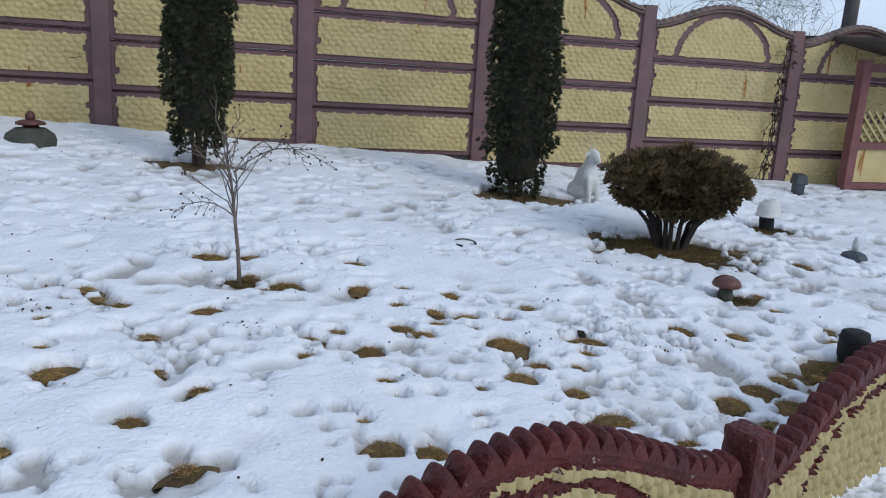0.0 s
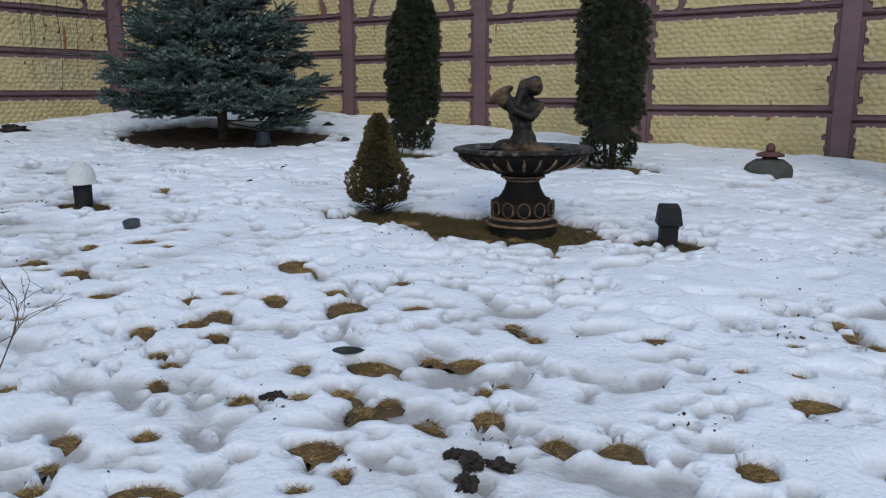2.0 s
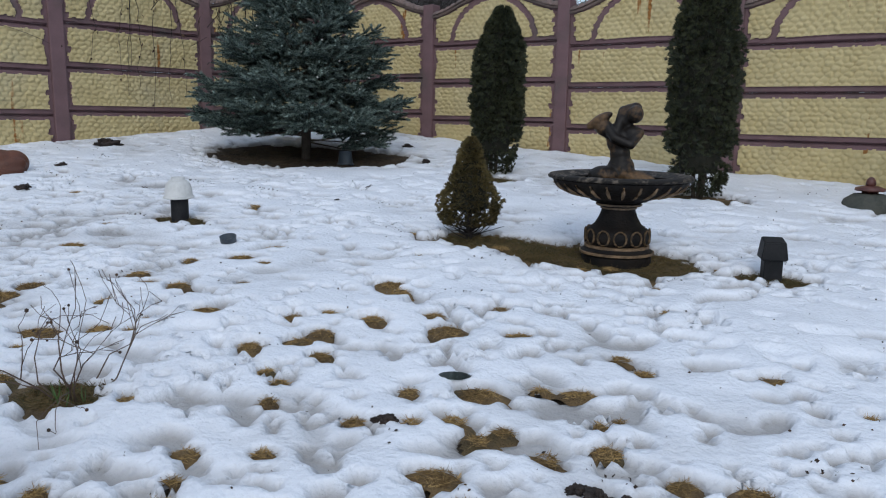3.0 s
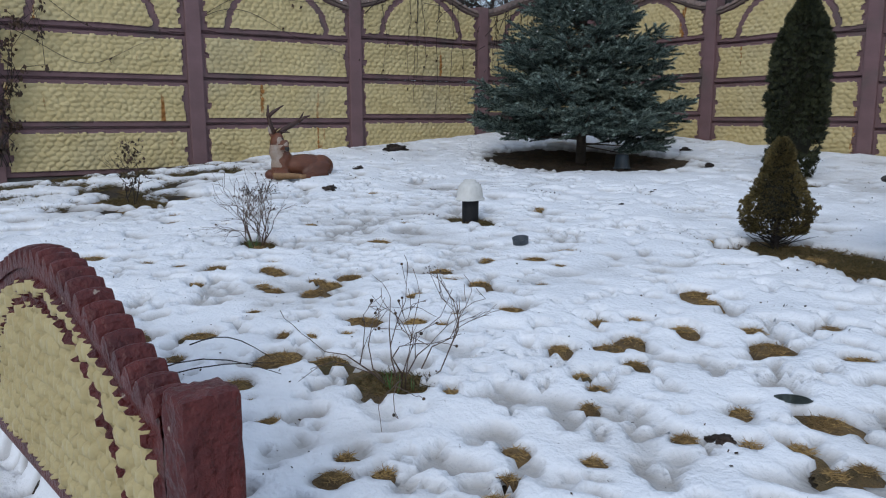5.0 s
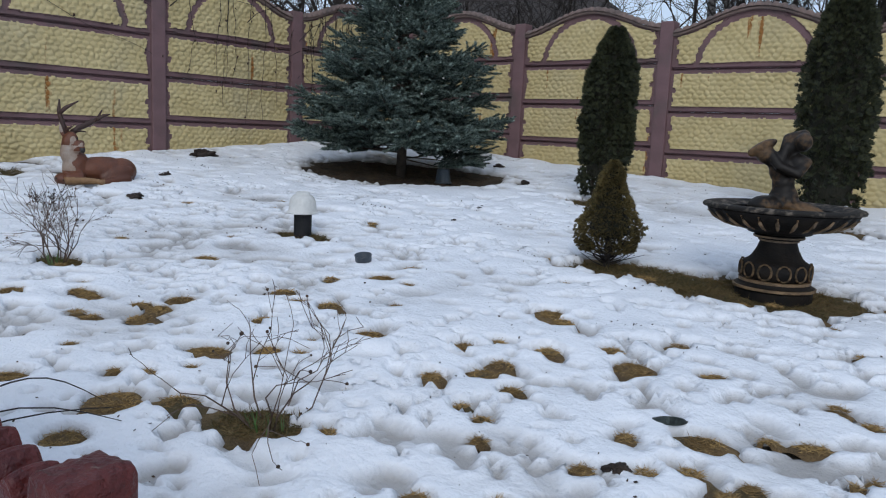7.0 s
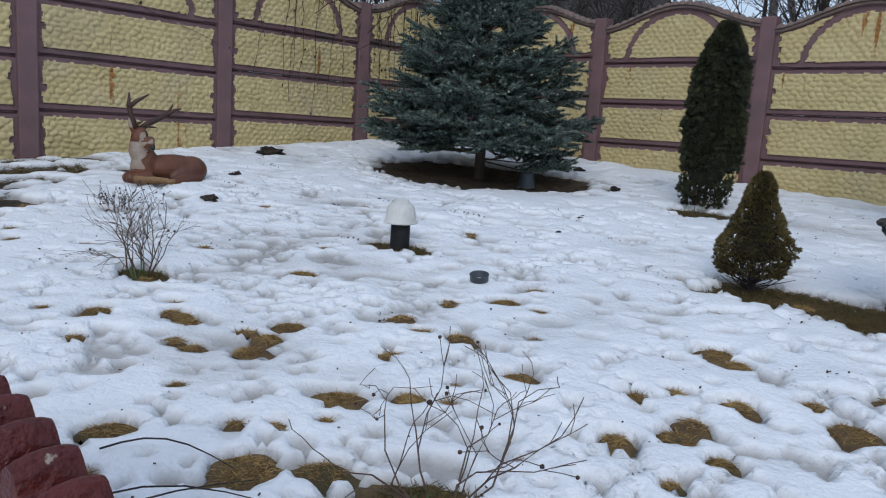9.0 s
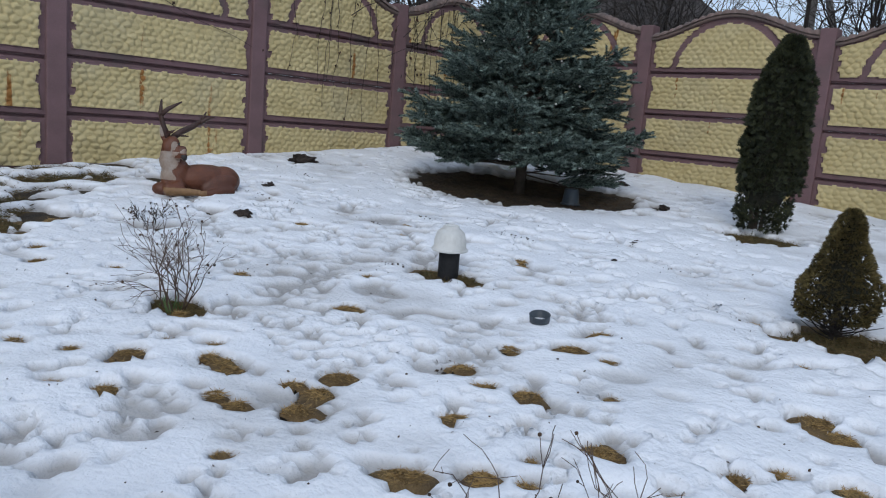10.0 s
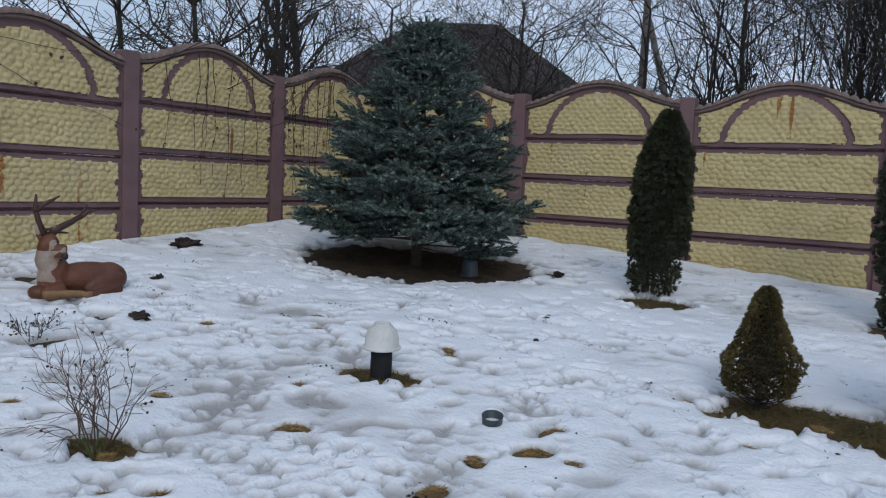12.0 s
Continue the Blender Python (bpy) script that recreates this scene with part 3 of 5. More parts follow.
BAY = PITCH - 0.165
PLAIN = [slab_mesh("panel", BAY, 11 + i) for i in range(3)]
ARCHED = [slab_mesh("arch_panel", BAY, 31 + i, True) for i in range(2)]
CAPS = coping_mesh("coping", BAY)
POST = post_mesh("post", 0.17, 0.17, 2.45)


def fence(name, label, stations, joints, turn, at):
    """A run of stacked cast panels between posts; stations lie along the run, joints are the heights of the lowest seam."""
    run = thing(name, pose(*at, 0, 0, 0, turn), label, "fence", kind="structure")
    for i, s in enumerate(stations):
        z = max(joints[max(i - 1, 0)], joints[min(i, len(joints) - 1)]) if i else joints[0]
        post = part("post", POST, MAUVE, run)
        post.location = (s, 0.04, z - 0.97)
    for i, z in enumerate(joints):
        mid, span = (stations[i] + stations[i + 1]) / 2, stations[i + 1] - stations[i] - 0.165
        k = span / BAY
        for row in range(3):
            slab = part("panel", PLAIN[(i + row * 2) % 3], [CREAM, MAUVE], run)
            slab.location, slab.scale = (mid, 0, z - 0.5 + 0.5 * row), (k if (i + row) % 2 else -k, 1, 1)
        arch = part("arch_panel", ARCHED[i % 2], [CREAM, MAUVE], run)
        arch.location, arch.scale = (mid, 0, z + 1.0), (k, 1, 1)
        cap = part("coping", CAPS, COPING, arch, "row of small weathered half-round cap tiles")
        bm = bmesh.new()
        box(bm, (span, 0.07, 0.5), pose(mid, 0.045, z - 0.752))
        part("plinth", bm, PLINTH, run)
    return run


fence("wall_back", "tall cream concrete fence with stone relief and mauve posts", [-9.40, -7.335, -5.22, -3.155, -1.125, 0.90, 2.925, 5.005, 7.19, 9.25, 11.33],
      [1.05, 0.968, 0.893, 0.82, 0.73, 0.658, 0.558, 0.41, 0.32, 0.22], 0, (0, 8.6))
fence("wall_side", "tall cream concrete fence overhung by dry vines", [-5.55, -3.55, -1.55, 0.455, 2.457, 4.455, 6.45, 8.47],
      [0.80, 0.84, 0.88, 0.925, 0.96, 1.012, 1.04], 90, (-9.5, 0))

# ---- low garden wall ----
LOW_SLAB = {}


def low_wall(name, ends, z, label, ends_posts=(-1, 1), pitch=0.068, thick_=(0.12, 0.145), rise=0.27, post_y=0.02, side=0.50):
    (ax, ay), (bx, by) = ends
    length = math.hypot(bx - ax, by - ay)
    turn = math.degrees(math.atan2(ay - by, ax - bx))
    wall = thing(name, pose((ax + bx) / 2, (ay + by) / 2, z, 0, 0, turn), label, "garden wall", kind="structure")
    span = length - 0.16
    slab = part("arch_panel", slab_mesh("low_arch_panel", span, 51, True, 0.008, (0.046, 0.058), side=side, rise=rise, foot=0.03, swollen=1.15, border=0.017, spring=0.40, band=0.024), [PALE_CREAM, OXBLOOD], wall)
    part("coping", coping_mesh("low_coping", span, 0.050, pitch, 0.048, side=side, rise=rise, lip=0.045, power=1.0), OXBLOOD, slab, "dark red row of half-round cap tiles with chipped paint")
    for s in ends_posts:
        s *= length / 2
        post = part("post", post_mesh("low_post", *thick_, 0.77, 0.02, 0.006), OXBLOOD, wall)
        post.location = (s, post_y, -0.14)
    return wall


low_wall("wall_low_left", WALL_LEFT, -0.22, "low arched garden wall, cream stone relief and dark red cap", rise=0.225, post_y=0.045, side=0.55)
low_wall("wall_low_right", WALL_RIGHT, -0.69, "low arched garden wall beside the snowy lawn", (-1, 1), 0.068, (0.11, 0.145))
low_wall("wall_low_far_right", WALL_FAR, -0.76, "low arched garden wall with a chipped dark red cap", (1,), 0.068, (0.11, 0.145))

# ---- plant materials ----
BARK = surface("grey_brown_bark", (0.055, 0.042, 0.032), (0.10, 0.08, 0.06), scale=14, rough=0.9, bump=0.8, grain=80)
DARK_BARK = surface("dark_wet_bark", (0.022, 0.018, 0.016), (0.045, 0.036, 0.03), scale=10, rough=0.9, bump=0.6, grain=60)
TWIG = surface("red_brown_twigs", (0.075, 0.042, 0.032), (0.12, 0.085, 0.06), scale=12, rough=0.7, bump=0.3, grain=60)
PALE_TWIG = surface("pale_grey_twigs", (0.20, 0.16, 0.135), (0.12, 0.09, 0.075), scale=12, rough=0.75, bump=0.3, grain=60)
BLUE_NEEDLE = surface("blue_spruce_needles", (0.022, 0.038, 0.031), (0.27, 0.345, 0.30), scale=6.0, rough=0.65, bump=0.0, grain=30, island=0.75, low=0.25, high=0.95, spec=0.3)
THUJA = surface("thuja_foliage", (0.012, 0.018, 0.008), (0.052, 0.056, 0.020), scale=3.0, rough=0.7, bump=0.0, grain=30, island=0.8, low=0.2, high=0.85)
# near-black colour standing in for the shade deep inside dense crowns
THUJA_CORE = surface("painted_crown_shade", (0.012, 0.013, 0.007), (0.022, 0.02, 0.011), scale=20, rough=0.95, bump=1.0, grain=50)
BRONZED = surface("bronzed_conifer_foliage", (0.045, 0.038, 0.013), (0.175, 0.13, 0.042), scale=5.0, rough=0.75, bump=0.0, grain=30, island=0.8, low=0.2, high=0.85)
YEW = surface("olive_brown_conifer_foliage", (0.05, 0.036, 0.018), (0.18, 0.125, 0.055), scale=4.0, rough=0.75, bump=0.0, grain=30, island=0.8, low=0.2, high=0.85)
DRY_LEAF = surface("dry_dark_leaves", (0.035, 0.022, 0.014), (0.07, 0.038, 0.02), scale=9, rough=0.8, bump=0.1, grain=40, island=0.6)
GREEN_SHOOT = surface("fresh_green_blades", (0.06, 0.13, 0.03), (0.10, 0.16, 0.05), scale=9, rough=0.6, bump=0.1, grain=40, island=0.5)


def needle_shoot(n=48, length=1.0, needle=0.19, seed=3):
    """A bristling shoot along z, one unit long."""
    r = np.random.default_rng(seed)
    v, f = [], []
    for i in range(n):
        h = length * (0.02 + 0.98 * i / n)
        a = 2.399 * i
        out = np.array([math.cos(a), math.sin(a), 0.0])
        tip = out * needle * r.uniform(0.75, 1.1) * (1.0 - 0.35 * i / n) + np.array([0, 0, h + needle * 0.75])
        side = np.array([-math.sin(a), math.cos(a), 0.0]) * 0.04
        p = np.array([0, 0, h])
        k = len(v)
        v += [tuple(p - side), tuple(p + side), tuple(tip)]
        f.append((k, k + 1, k + 2))
    k = len(v)
    v += [(0.02, 0, 0), (-0.01, 0.018, 0), (-0.01, -0.018, 0), (0, 0, length)]
    f += [(k, k + 1, k + 3), (k + 1, k + 2, k + 3), (k + 2, k, k + 3)]
    return v, f


def scale_spray(n=9, seed=5):
    """A flat fan of small scale leaves, one unit long, spread in x and z."""
    r = np.random.default_rng(seed)
    v, f = [], []
    for i in range(n):
        a = (i / (n - 1) - 0.5) * 1.9
        base_ = np.array([0, 0, 0.12 * abs(i - n // 2) * 0.3])
        ln = (1.0 - 0.35 * abs(a)) * r.uniform(0.75, 1.05)
        d = np.array([math.sin(a), r.normal(0, 0.12), math.cos(a)])
        w = np.array([math.cos(a), 0, -math.sin(a)]) * 0.085
        k = len(v)
        mid = base_ + d * ln * 0.55
        v += [tuple(base_), tuple(mid - w), tuple(base_ + d * ln), tuple(mid + w)]
        f.append((k, k + 1, k + 2, k + 3))
    return v, f


def blade(seed=1):
    """A bent grass blade one unit long."""
    return [(-0.034, 0, 0), (0.034, 0, 0), (-0.03, 0.10, 0.5), (0.03, 0.10, 0.5), (0, 0.34, 0.94)], [(0, 1, 3, 2), (2, 3, 4)]


SHOOT, SPRAY, BLADE = needle_shoot(), scale_spray(), blade()


def blue_spruce(at, height, reach):
    r = random.Random(21)
    tree = thing("spruce_tree", pose(*at), "young blue spruce with dense silvery branches in a dark bed", "tree")
    trunk = Heap()
    trunk.tube([(0, 0, -0.1), (0.01, 0, height * 0.3), (0.0, 0.01, height * 0.7), (0, 0, height * 0.97)], [0.06, 0.045, 0.024, 0.006], 8)
    part("trunk", trunk.mesh("trunk"), BARK, tree, smooth=True)
    limbs, shoots = Heap(), []

    def dress(p, q, size, spread=0.6):
        d = (q - p)
        n = max(2, int(d.length / 0.060))
        for i in range(n):
            t = (i + 0.6) / n
            base_ = p.lerp(q, t)
            side = d.cross(Vector((0, 0, 1))).normalized() * (1 if i % 2 else -1)
            way = d.normalized() * 0.9 + side * r.uniform(0.4, 0.9) + Vector((0, 0, r.uniform(-0.15, 0.45)))
            shoots.append(facing(base_, way, r.uniform(0, 6), size * r.uniform(0.75, 1.15)))
        shoots.append(facing(q - d.normalized() * 0.03, d, 0, size * 1.1))

    z = 0.27
    while z < height * 0.95:
        t = z / height
        length = reach * (1 - t) ** 0.92 + 0.05
        if z < 0.35:
            length *= 0.9
        count = 10 if t < 0.5 else (9 if t < 0.75 else 7)
        start = r.uniform(0, 6.28)
        for k in range(count):
            a = start + 6.283 * k / count + r.uniform(-0.18, 0.18)
            ln = length * r.uniform(0.66, 1.16)
            lift = -0.10 + 0.55 * t + r.uniform(-0.12, 0.16)
            out = Vector((math.cos(a), math.sin(a), 0))
            p0 = Vector((0, 0, z + r.uniform(-0.10, 0.10)))
            p1 = p0 + out * ln * 0.5 + Vector((0, 0, ln * lift * 0.5 - 0.02))
            p2 = p0 + out * ln + Vector((0, 0, ln * (lift + 0.10)))
            limbs.tube([p0, p1, p2], [0.012 * (1.1 - t), 0.008 * (1.1 - t), 0.003], 4)
            size = 0.125 + 0.06 * (1 - t)
            steps = max(2, int(ln / 0.125))
            for i in range(steps):
                u = 0.30 + 0.70 * (i + 0.5) / steps
                base_ = p0.lerp(p1, u * 2) if u < 0.5 else p1.lerp(p2, u * 2 - 1)
                for sgn in (-1, 1):
                    side = Vector((-out.y, out.x, 0)) * sgn
                    tw = (side * r.uniform(0.7, 1.0) + out * r.uniform(0.6, 1.0) + Vector((0, 0, r.uniform(-0.25, 0.5)))).normalized()
                    tl = (0.30 * ln * (1.15 - u) + 0.05) * r.uniform(0.8, 1.2)
                    if u > 0.45 or i % 2:
                        dress(base_, base_ + tw * tl, size)
            dress(p0.lerp(p1, 0.8), p2, size)
        z += 0.098 * (1 - 0.35 * t)
    shoots.append(facing((0, 0, height * 0.9), (0, 0, 1), 0, 0.28))
    part("limb", limbs.mesh("limb"), BARK, tree)
    tagged(part("crown", scatter("crown", SHOOT, shoots), BLUE_NEEDLE, tree, "silvery blue-green needles"), kind="stuff")
    return tree


spruce_at = (-7.15, 6.10, float(lie(-7.15, 6.10)) + 0.01)
spruce = blue_spruce(spruce_at, 2.43, 1.18)


def column_tree(name, height, radius, seed, label, skirt=0.16, lean=(0, 0), category="tree"):
    """A clipped columnar conifer: short stems, a core coloured dark as inner shade, a shell of upright flat sprays."""
    r = random.Random(seed)
    tree = thing(name, Matrix(), label, category, "columnar conifers along the fence")
    stems = Heap()
    for k in range(5):
        a = r.uniform(0, 6.28)
        stems.tube([(0.03 * math.cos(a), 0.03 * math.sin(a), -0.08), (0.07 * math.cos(a), 0.07 * math.sin(a), 0.3), (0.12 * math.cos(a), 0.12 * math.sin(a), 0.8)], [0.022, 0.018, 0.01], 6)
    part("trunk", stems.mesh("trunk"), BARK, tree, smooth=True)

    def girth(t):
        return radius * min(1.0, 0.62 + 2.2 * t) * (1 - max(0, (t - 0.55) / 0.45) ** 1.9 * 0.86)

    # solid filler added behind the sprays, its colour painted as inner shade
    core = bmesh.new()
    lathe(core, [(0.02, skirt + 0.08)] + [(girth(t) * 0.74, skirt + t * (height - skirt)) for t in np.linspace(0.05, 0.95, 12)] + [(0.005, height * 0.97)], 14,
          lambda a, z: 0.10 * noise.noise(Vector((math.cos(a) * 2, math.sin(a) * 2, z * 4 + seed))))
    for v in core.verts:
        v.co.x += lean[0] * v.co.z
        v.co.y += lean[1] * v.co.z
    part("shade_core", core, THUJA_CORE, tree)
    ms = []
    for i in range(5600):
        t = r.random() ** 0.9
        a = r.uniform(0, 6.283)
        z = skirt + t * (height - skirt) - (0.16 * r.random() if t < 0.12 else 0)
        bulge = 1 + 0.22 * noise.noise(Vector((math.cos(a) * 1.6, math.sin(a) * 1.6, z * 2.6 + seed))) + 0.10 * noise.noise(Vector((math.cos(a) * 5, math.sin(a) * 5, z * 9)))
        q = girth(t) * bulge * r.uniform(0.72, 1.05)
        p = (q * math.cos(a) + lean[0] * z, q * math.sin(a) + lean[1] * z, z)
        way = Vector((math.cos(a) * r.uniform(0.25, 1.0), math.sin(a) * r.uniform(0.25, 1.0), r.uniform(0.35, 1.0) if t > 0.1 else r.uniform(-0.5, 0.6)))
        ms.append(facing(p, way, r.uniform(0, 6.28), r.uniform(0.035, 0.075)))
    tagged(part("crown", scatter("crown", SPRAY, ms), THUJA, tree), kind="stuff")
    return tree


def stand(ob, x, y, turn=0.0, sink=0.0):
    ob.matrix_basis = pose(x, y, float(lie(x, y)) + sink, 0, 0, turn)
    return ob


stand(column_tree("columnar_conifer", 1.76, 0.25, 3, "slender dark green columnar conifer with a bare foot", 0.26, (0.035, 0.02)), -4.89, 6.58, 0, -0.09)
stand(column_tree("columnar_conifer", 2.10, 0.29, 4, "dark green columnar conifer beside the cream fence", 0.16), -2.86, 6.86)
stand(column_tree("columnar_conifer", 2.55, 0.28, 5, "tall dark columnar conifer with ragged lower shoots", 0.24), -0.17, 7.03)
stand(column_tree("columnar_conifer", 2.75, 0.31, 6, "broad dark columnar conifer reaching down to the snow", 0.06), 2.72, 6.79)


def cone_bush(x, y):
    r = random.Random(8)
    tree = thing("dwarf_conifer", pose(x, y, float(lie(x, y)) - 0.035) @ Matrix.Diagonal((1.0, 1.0, 0.91, 1)), "small bronze-green dwarf conifer, pointed, with bare lower twigs", "shrub")
    stems = Heap()
    stems.tube([(0, 0, -0.06), (0, 0, 0.2), (0.01, 0, 0.6)], [0.026, 0.02, 0.006], 7)
    part("trunk", stems.mesh("trunk"), DARK_BARK, tree)
    stems = Heap()
    for k in range(46):
        a, h = r.uniform(0, 6.28), r.uniform(0.05, 0.18)
        q = r.uniform(0.14, 0.24)
        stems.tube([(0, 0, h), (q * 0.5 * math.cos(a), q * 0.5 * math.sin(a), h + 0.04), (q * math.cos(a), q * math.sin(a), h + r.uniform(0.06, 0.16))], [0.006, 0.004, 0.002], 4)
    tagged(part("twig", stems.mesh("twig"), DARK_BARK, tree), kind="stuff")

    def girth(t):
        return float(np.interp(t, [0, 0.12, 0.3, 0.55, 0.72, 0.82, 0.93, 1], [0.165, 0.205, 0.195, 0.13, 0.085, 0.07, 0.045, 0.01]))

    # dark filler core, coloured as the shade between the sprays
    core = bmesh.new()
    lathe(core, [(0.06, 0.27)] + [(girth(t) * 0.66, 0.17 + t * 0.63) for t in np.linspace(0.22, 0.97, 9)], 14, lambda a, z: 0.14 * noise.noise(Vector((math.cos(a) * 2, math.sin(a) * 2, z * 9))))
    part("shade_core", core, THUJA_CORE, tree)
    ms = []
    for i in range(3600):
        t, a = r.random() ** 1.25, r.uniform(0, 6.283)
        z = 0.17 + t * 0.65
        lump = 1 + 0.20 * noise.noise(Vector((math.cos(a) * 2.2, math.sin(a) * 2.2, z * 7)))
        q = girth(t) * lump * r.uniform(0.75, 1.0)
        way = Vector((math.cos(a), math.sin(a), r.uniform(0.1, 1.2)))
        ms.append(facing((q * math.cos(a), q * math.sin(a), z), way, r.uniform(0, 6.28), r.uniform(0.022, 0.042)))
    tagged(part("crown", scatter("crown", SPRAY, ms), BRONZED, tree), kind="stuff")


cone_bush(-3.53, 4.27)


def spreading_bush(x, y):
    r = random.Random(9)
    bush = thing("spreading_bush", pose(x, y, float(lie(x, y))), "broad olive-green evergreen bush on several stems in a mulched bed", "shrub")
    stems, tips = Heap(), []
    for k in range(11):
        a = r.uniform(0, 6.28)
        q, h = r.uniform(0.15, 0.42), r.uniform(0.38, 0.58)
        b = Vector((0.07 * math.cos(a), 0.07 * math.sin(a), -0.05))
        m_ = Vector((q * 0.5 * math.cos(a), q * 0.5 * math.sin(a), 0.22))
        e = Vector((q * 1.15 * math.cos(a), q * 0.95 * math.sin(a), h))
        stems.tube([b, m_, e], [0.024, 0.018, 0.008], 6)
        for j in range(9):
            p = m_.lerp(e, r.random())
            d = Vector((r.normalvariate(0, 1), r.normalvariate(0, 1), r.uniform(0, 0.8))).normalized() * r.uniform(0.1, 0.25)
            stems.tube([p, p + d], [0.006, 0.002], 4)
    part("trunk", stems.mesh("trunk"), DARK_BARK, bush)
    ms = []
    while len(ms) < 4600:
        u, v, w = r.uniform(-1, 1), r.uniform(-1, 1), r.uniform(-1, 1)
        d = math.sqrt(u * u + v * v + w * w)
        if d > 1 or d < 0.45:
            continue
        a = math.atan2(v, u)
        lump = 1 + 0.45 * noise.noise(Vector((u * 2.6, v * 2.6, w * 2.6 + 4)))
        p = Vector((u * 0.50 * lump, v * 0.46 * lump, 0.50 + w * (0.27 if w > 0 else 0.20) * lump + 0.05 * abs(u)))
        if noise.noise(p * 7) < -0.30:
            continue
        way = Vector((u, v, w + 0.5 + r.uniform(-0.3, 0.5)))
        ms.append(facing(p, way, r.uniform(0, 6.28), r.uniform(0.045, 0.10)))
    tagged(part("crown", scatter("crown", SPRAY, ms), YEW, bush), kind="stuff")


spreading_bush(3.4, 5.15)


def grow(heap, p, d, length, radius, depth, r, tips, bend=0.25, spread=0.6, kids=(2, 3), droop=0.0, thin=0.62, shrink=(0.55, 0.85), floor=0.0015):
    """Grows one twig and its forks."""
    q1 = p + d * length * 0.5 + Vector((r.normalvariate(0, bend), r.normalvariate(0, bend), r.normalvariate(0, bend * 0.6))) * length * 0.25
    d2 = (d + Vector((r.normalvariate(0, bend), r.normalvariate(0, bend), r.normalvariate(0, bend) - droop))).normalized()
    q2 = q1 + d2 * length * 0.5
    end = max(floor, radius * thin)
    heap.tube([p, q1, q2], [radius, (radius + end) / 2, end], 6 if radius > 0.03 else (4 if radius > 0.006 else 3))
    if depth <= 0:
        tips.append((q2, d2))
        return
    for k in range(r.randint(*kids)):
        t = r.uniform(0.35, 1.0) if k else 1.0
        base_ = (p.lerp(q1, t * 2) if t < 0.5 else q1.lerp(q2, t * 2 - 1))
        nd = (d2 + Vector((r.normalvariate(0, spread), r.normalvariate(0, spread), r.normalvariate(0, spread * 0.6) - droop))).normalized()
        grow(heap, base_, nd, length * r.uniform(*shrink), end, depth - 1, r, tips, bend, spread, kids, droop, thin, shrink, floor)


def twig_shrub(name, x, y, label, seed, stems, tall, depth, radius, material, spread=0.5, droop=0.0, out=0.6, berries=0, category="shrub", kids=(2, 3), green=True):
    r = random.Random(seed)
    shrub = thing(name, pose(x, y, float(lie(x, y))), label, category)
    heap, tips = Heap(), []
    for k in range(stems):
        a = 6.283 * k / stems + r.uniform(-0.4, 0.4)
        o = out * r.uniform(0.5, 1.2)
        grow(heap, Vector((0.03 * math.cos(a), 0.03 * math.sin(a), -0.03)), Vector((o * math.cos(a), o * math.sin(a), 1)).normalized(), tall * r.uniform(0.4, 0.6), radius, depth, r, tips, 0.25, spread, kids, droop, floor=0.0013)
    tagged(part("cane", heap.mesh("cane"), material, shrub), kind="stuff")
    if berries:
        bm = bmesh.new()
        for p, d in r.sample(tips, min(berries, len(tips))):
            bmesh.ops.create_icosphere(bm, subdivisions=1, radius=r.uniform(0.004, 0.008), matrix=Matrix.Translation(p))
        tagged(part("bud", bm, DRY_LEAF, shrub, "dry dark buds"), kind="stuff")
    if green:
        ms = [facing((r.uniform(-0.08, 0.10), r.uniform(-0.08, 0.02), 0.0), (r.normalvariate(0, 0.3), r.normalvariate(0, 0.3), 1), r.uniform(0, 6), r.uniform(0.05, 0.11)) for k in range(26)]
        tagged(part("shoot", scatter("shoot", BLADE, ms), GREEN_SHOOT, shrub, "fresh green blades at the foot"), kind="stuff")
    return shrub


twig_shrub("rose_bush", -3.26, 1.34, "bare rose bush with long thorny red-brown canes", 14, 7, 0.54, 3, 0.0045, TWIG, 0.40, -0.04, 0.68, 16, kids=(1, 3))
twig_shrub("twiggy_shrub", -5.80, 1.71, "small leafless shrub with fine grey-brown twigs", 15, 9, 0.5, 3, 0.005, TWIG, 0.42, 0.0, 0.55, 25)
twig_shrub("heather_clump", -7.43, 2.34, "low dark heather clump poking out of the snow", 16, 16, 0.2, 2, 0.004, DARK_BARK, 0.35, 0.0, 0.8, 40, green=False)


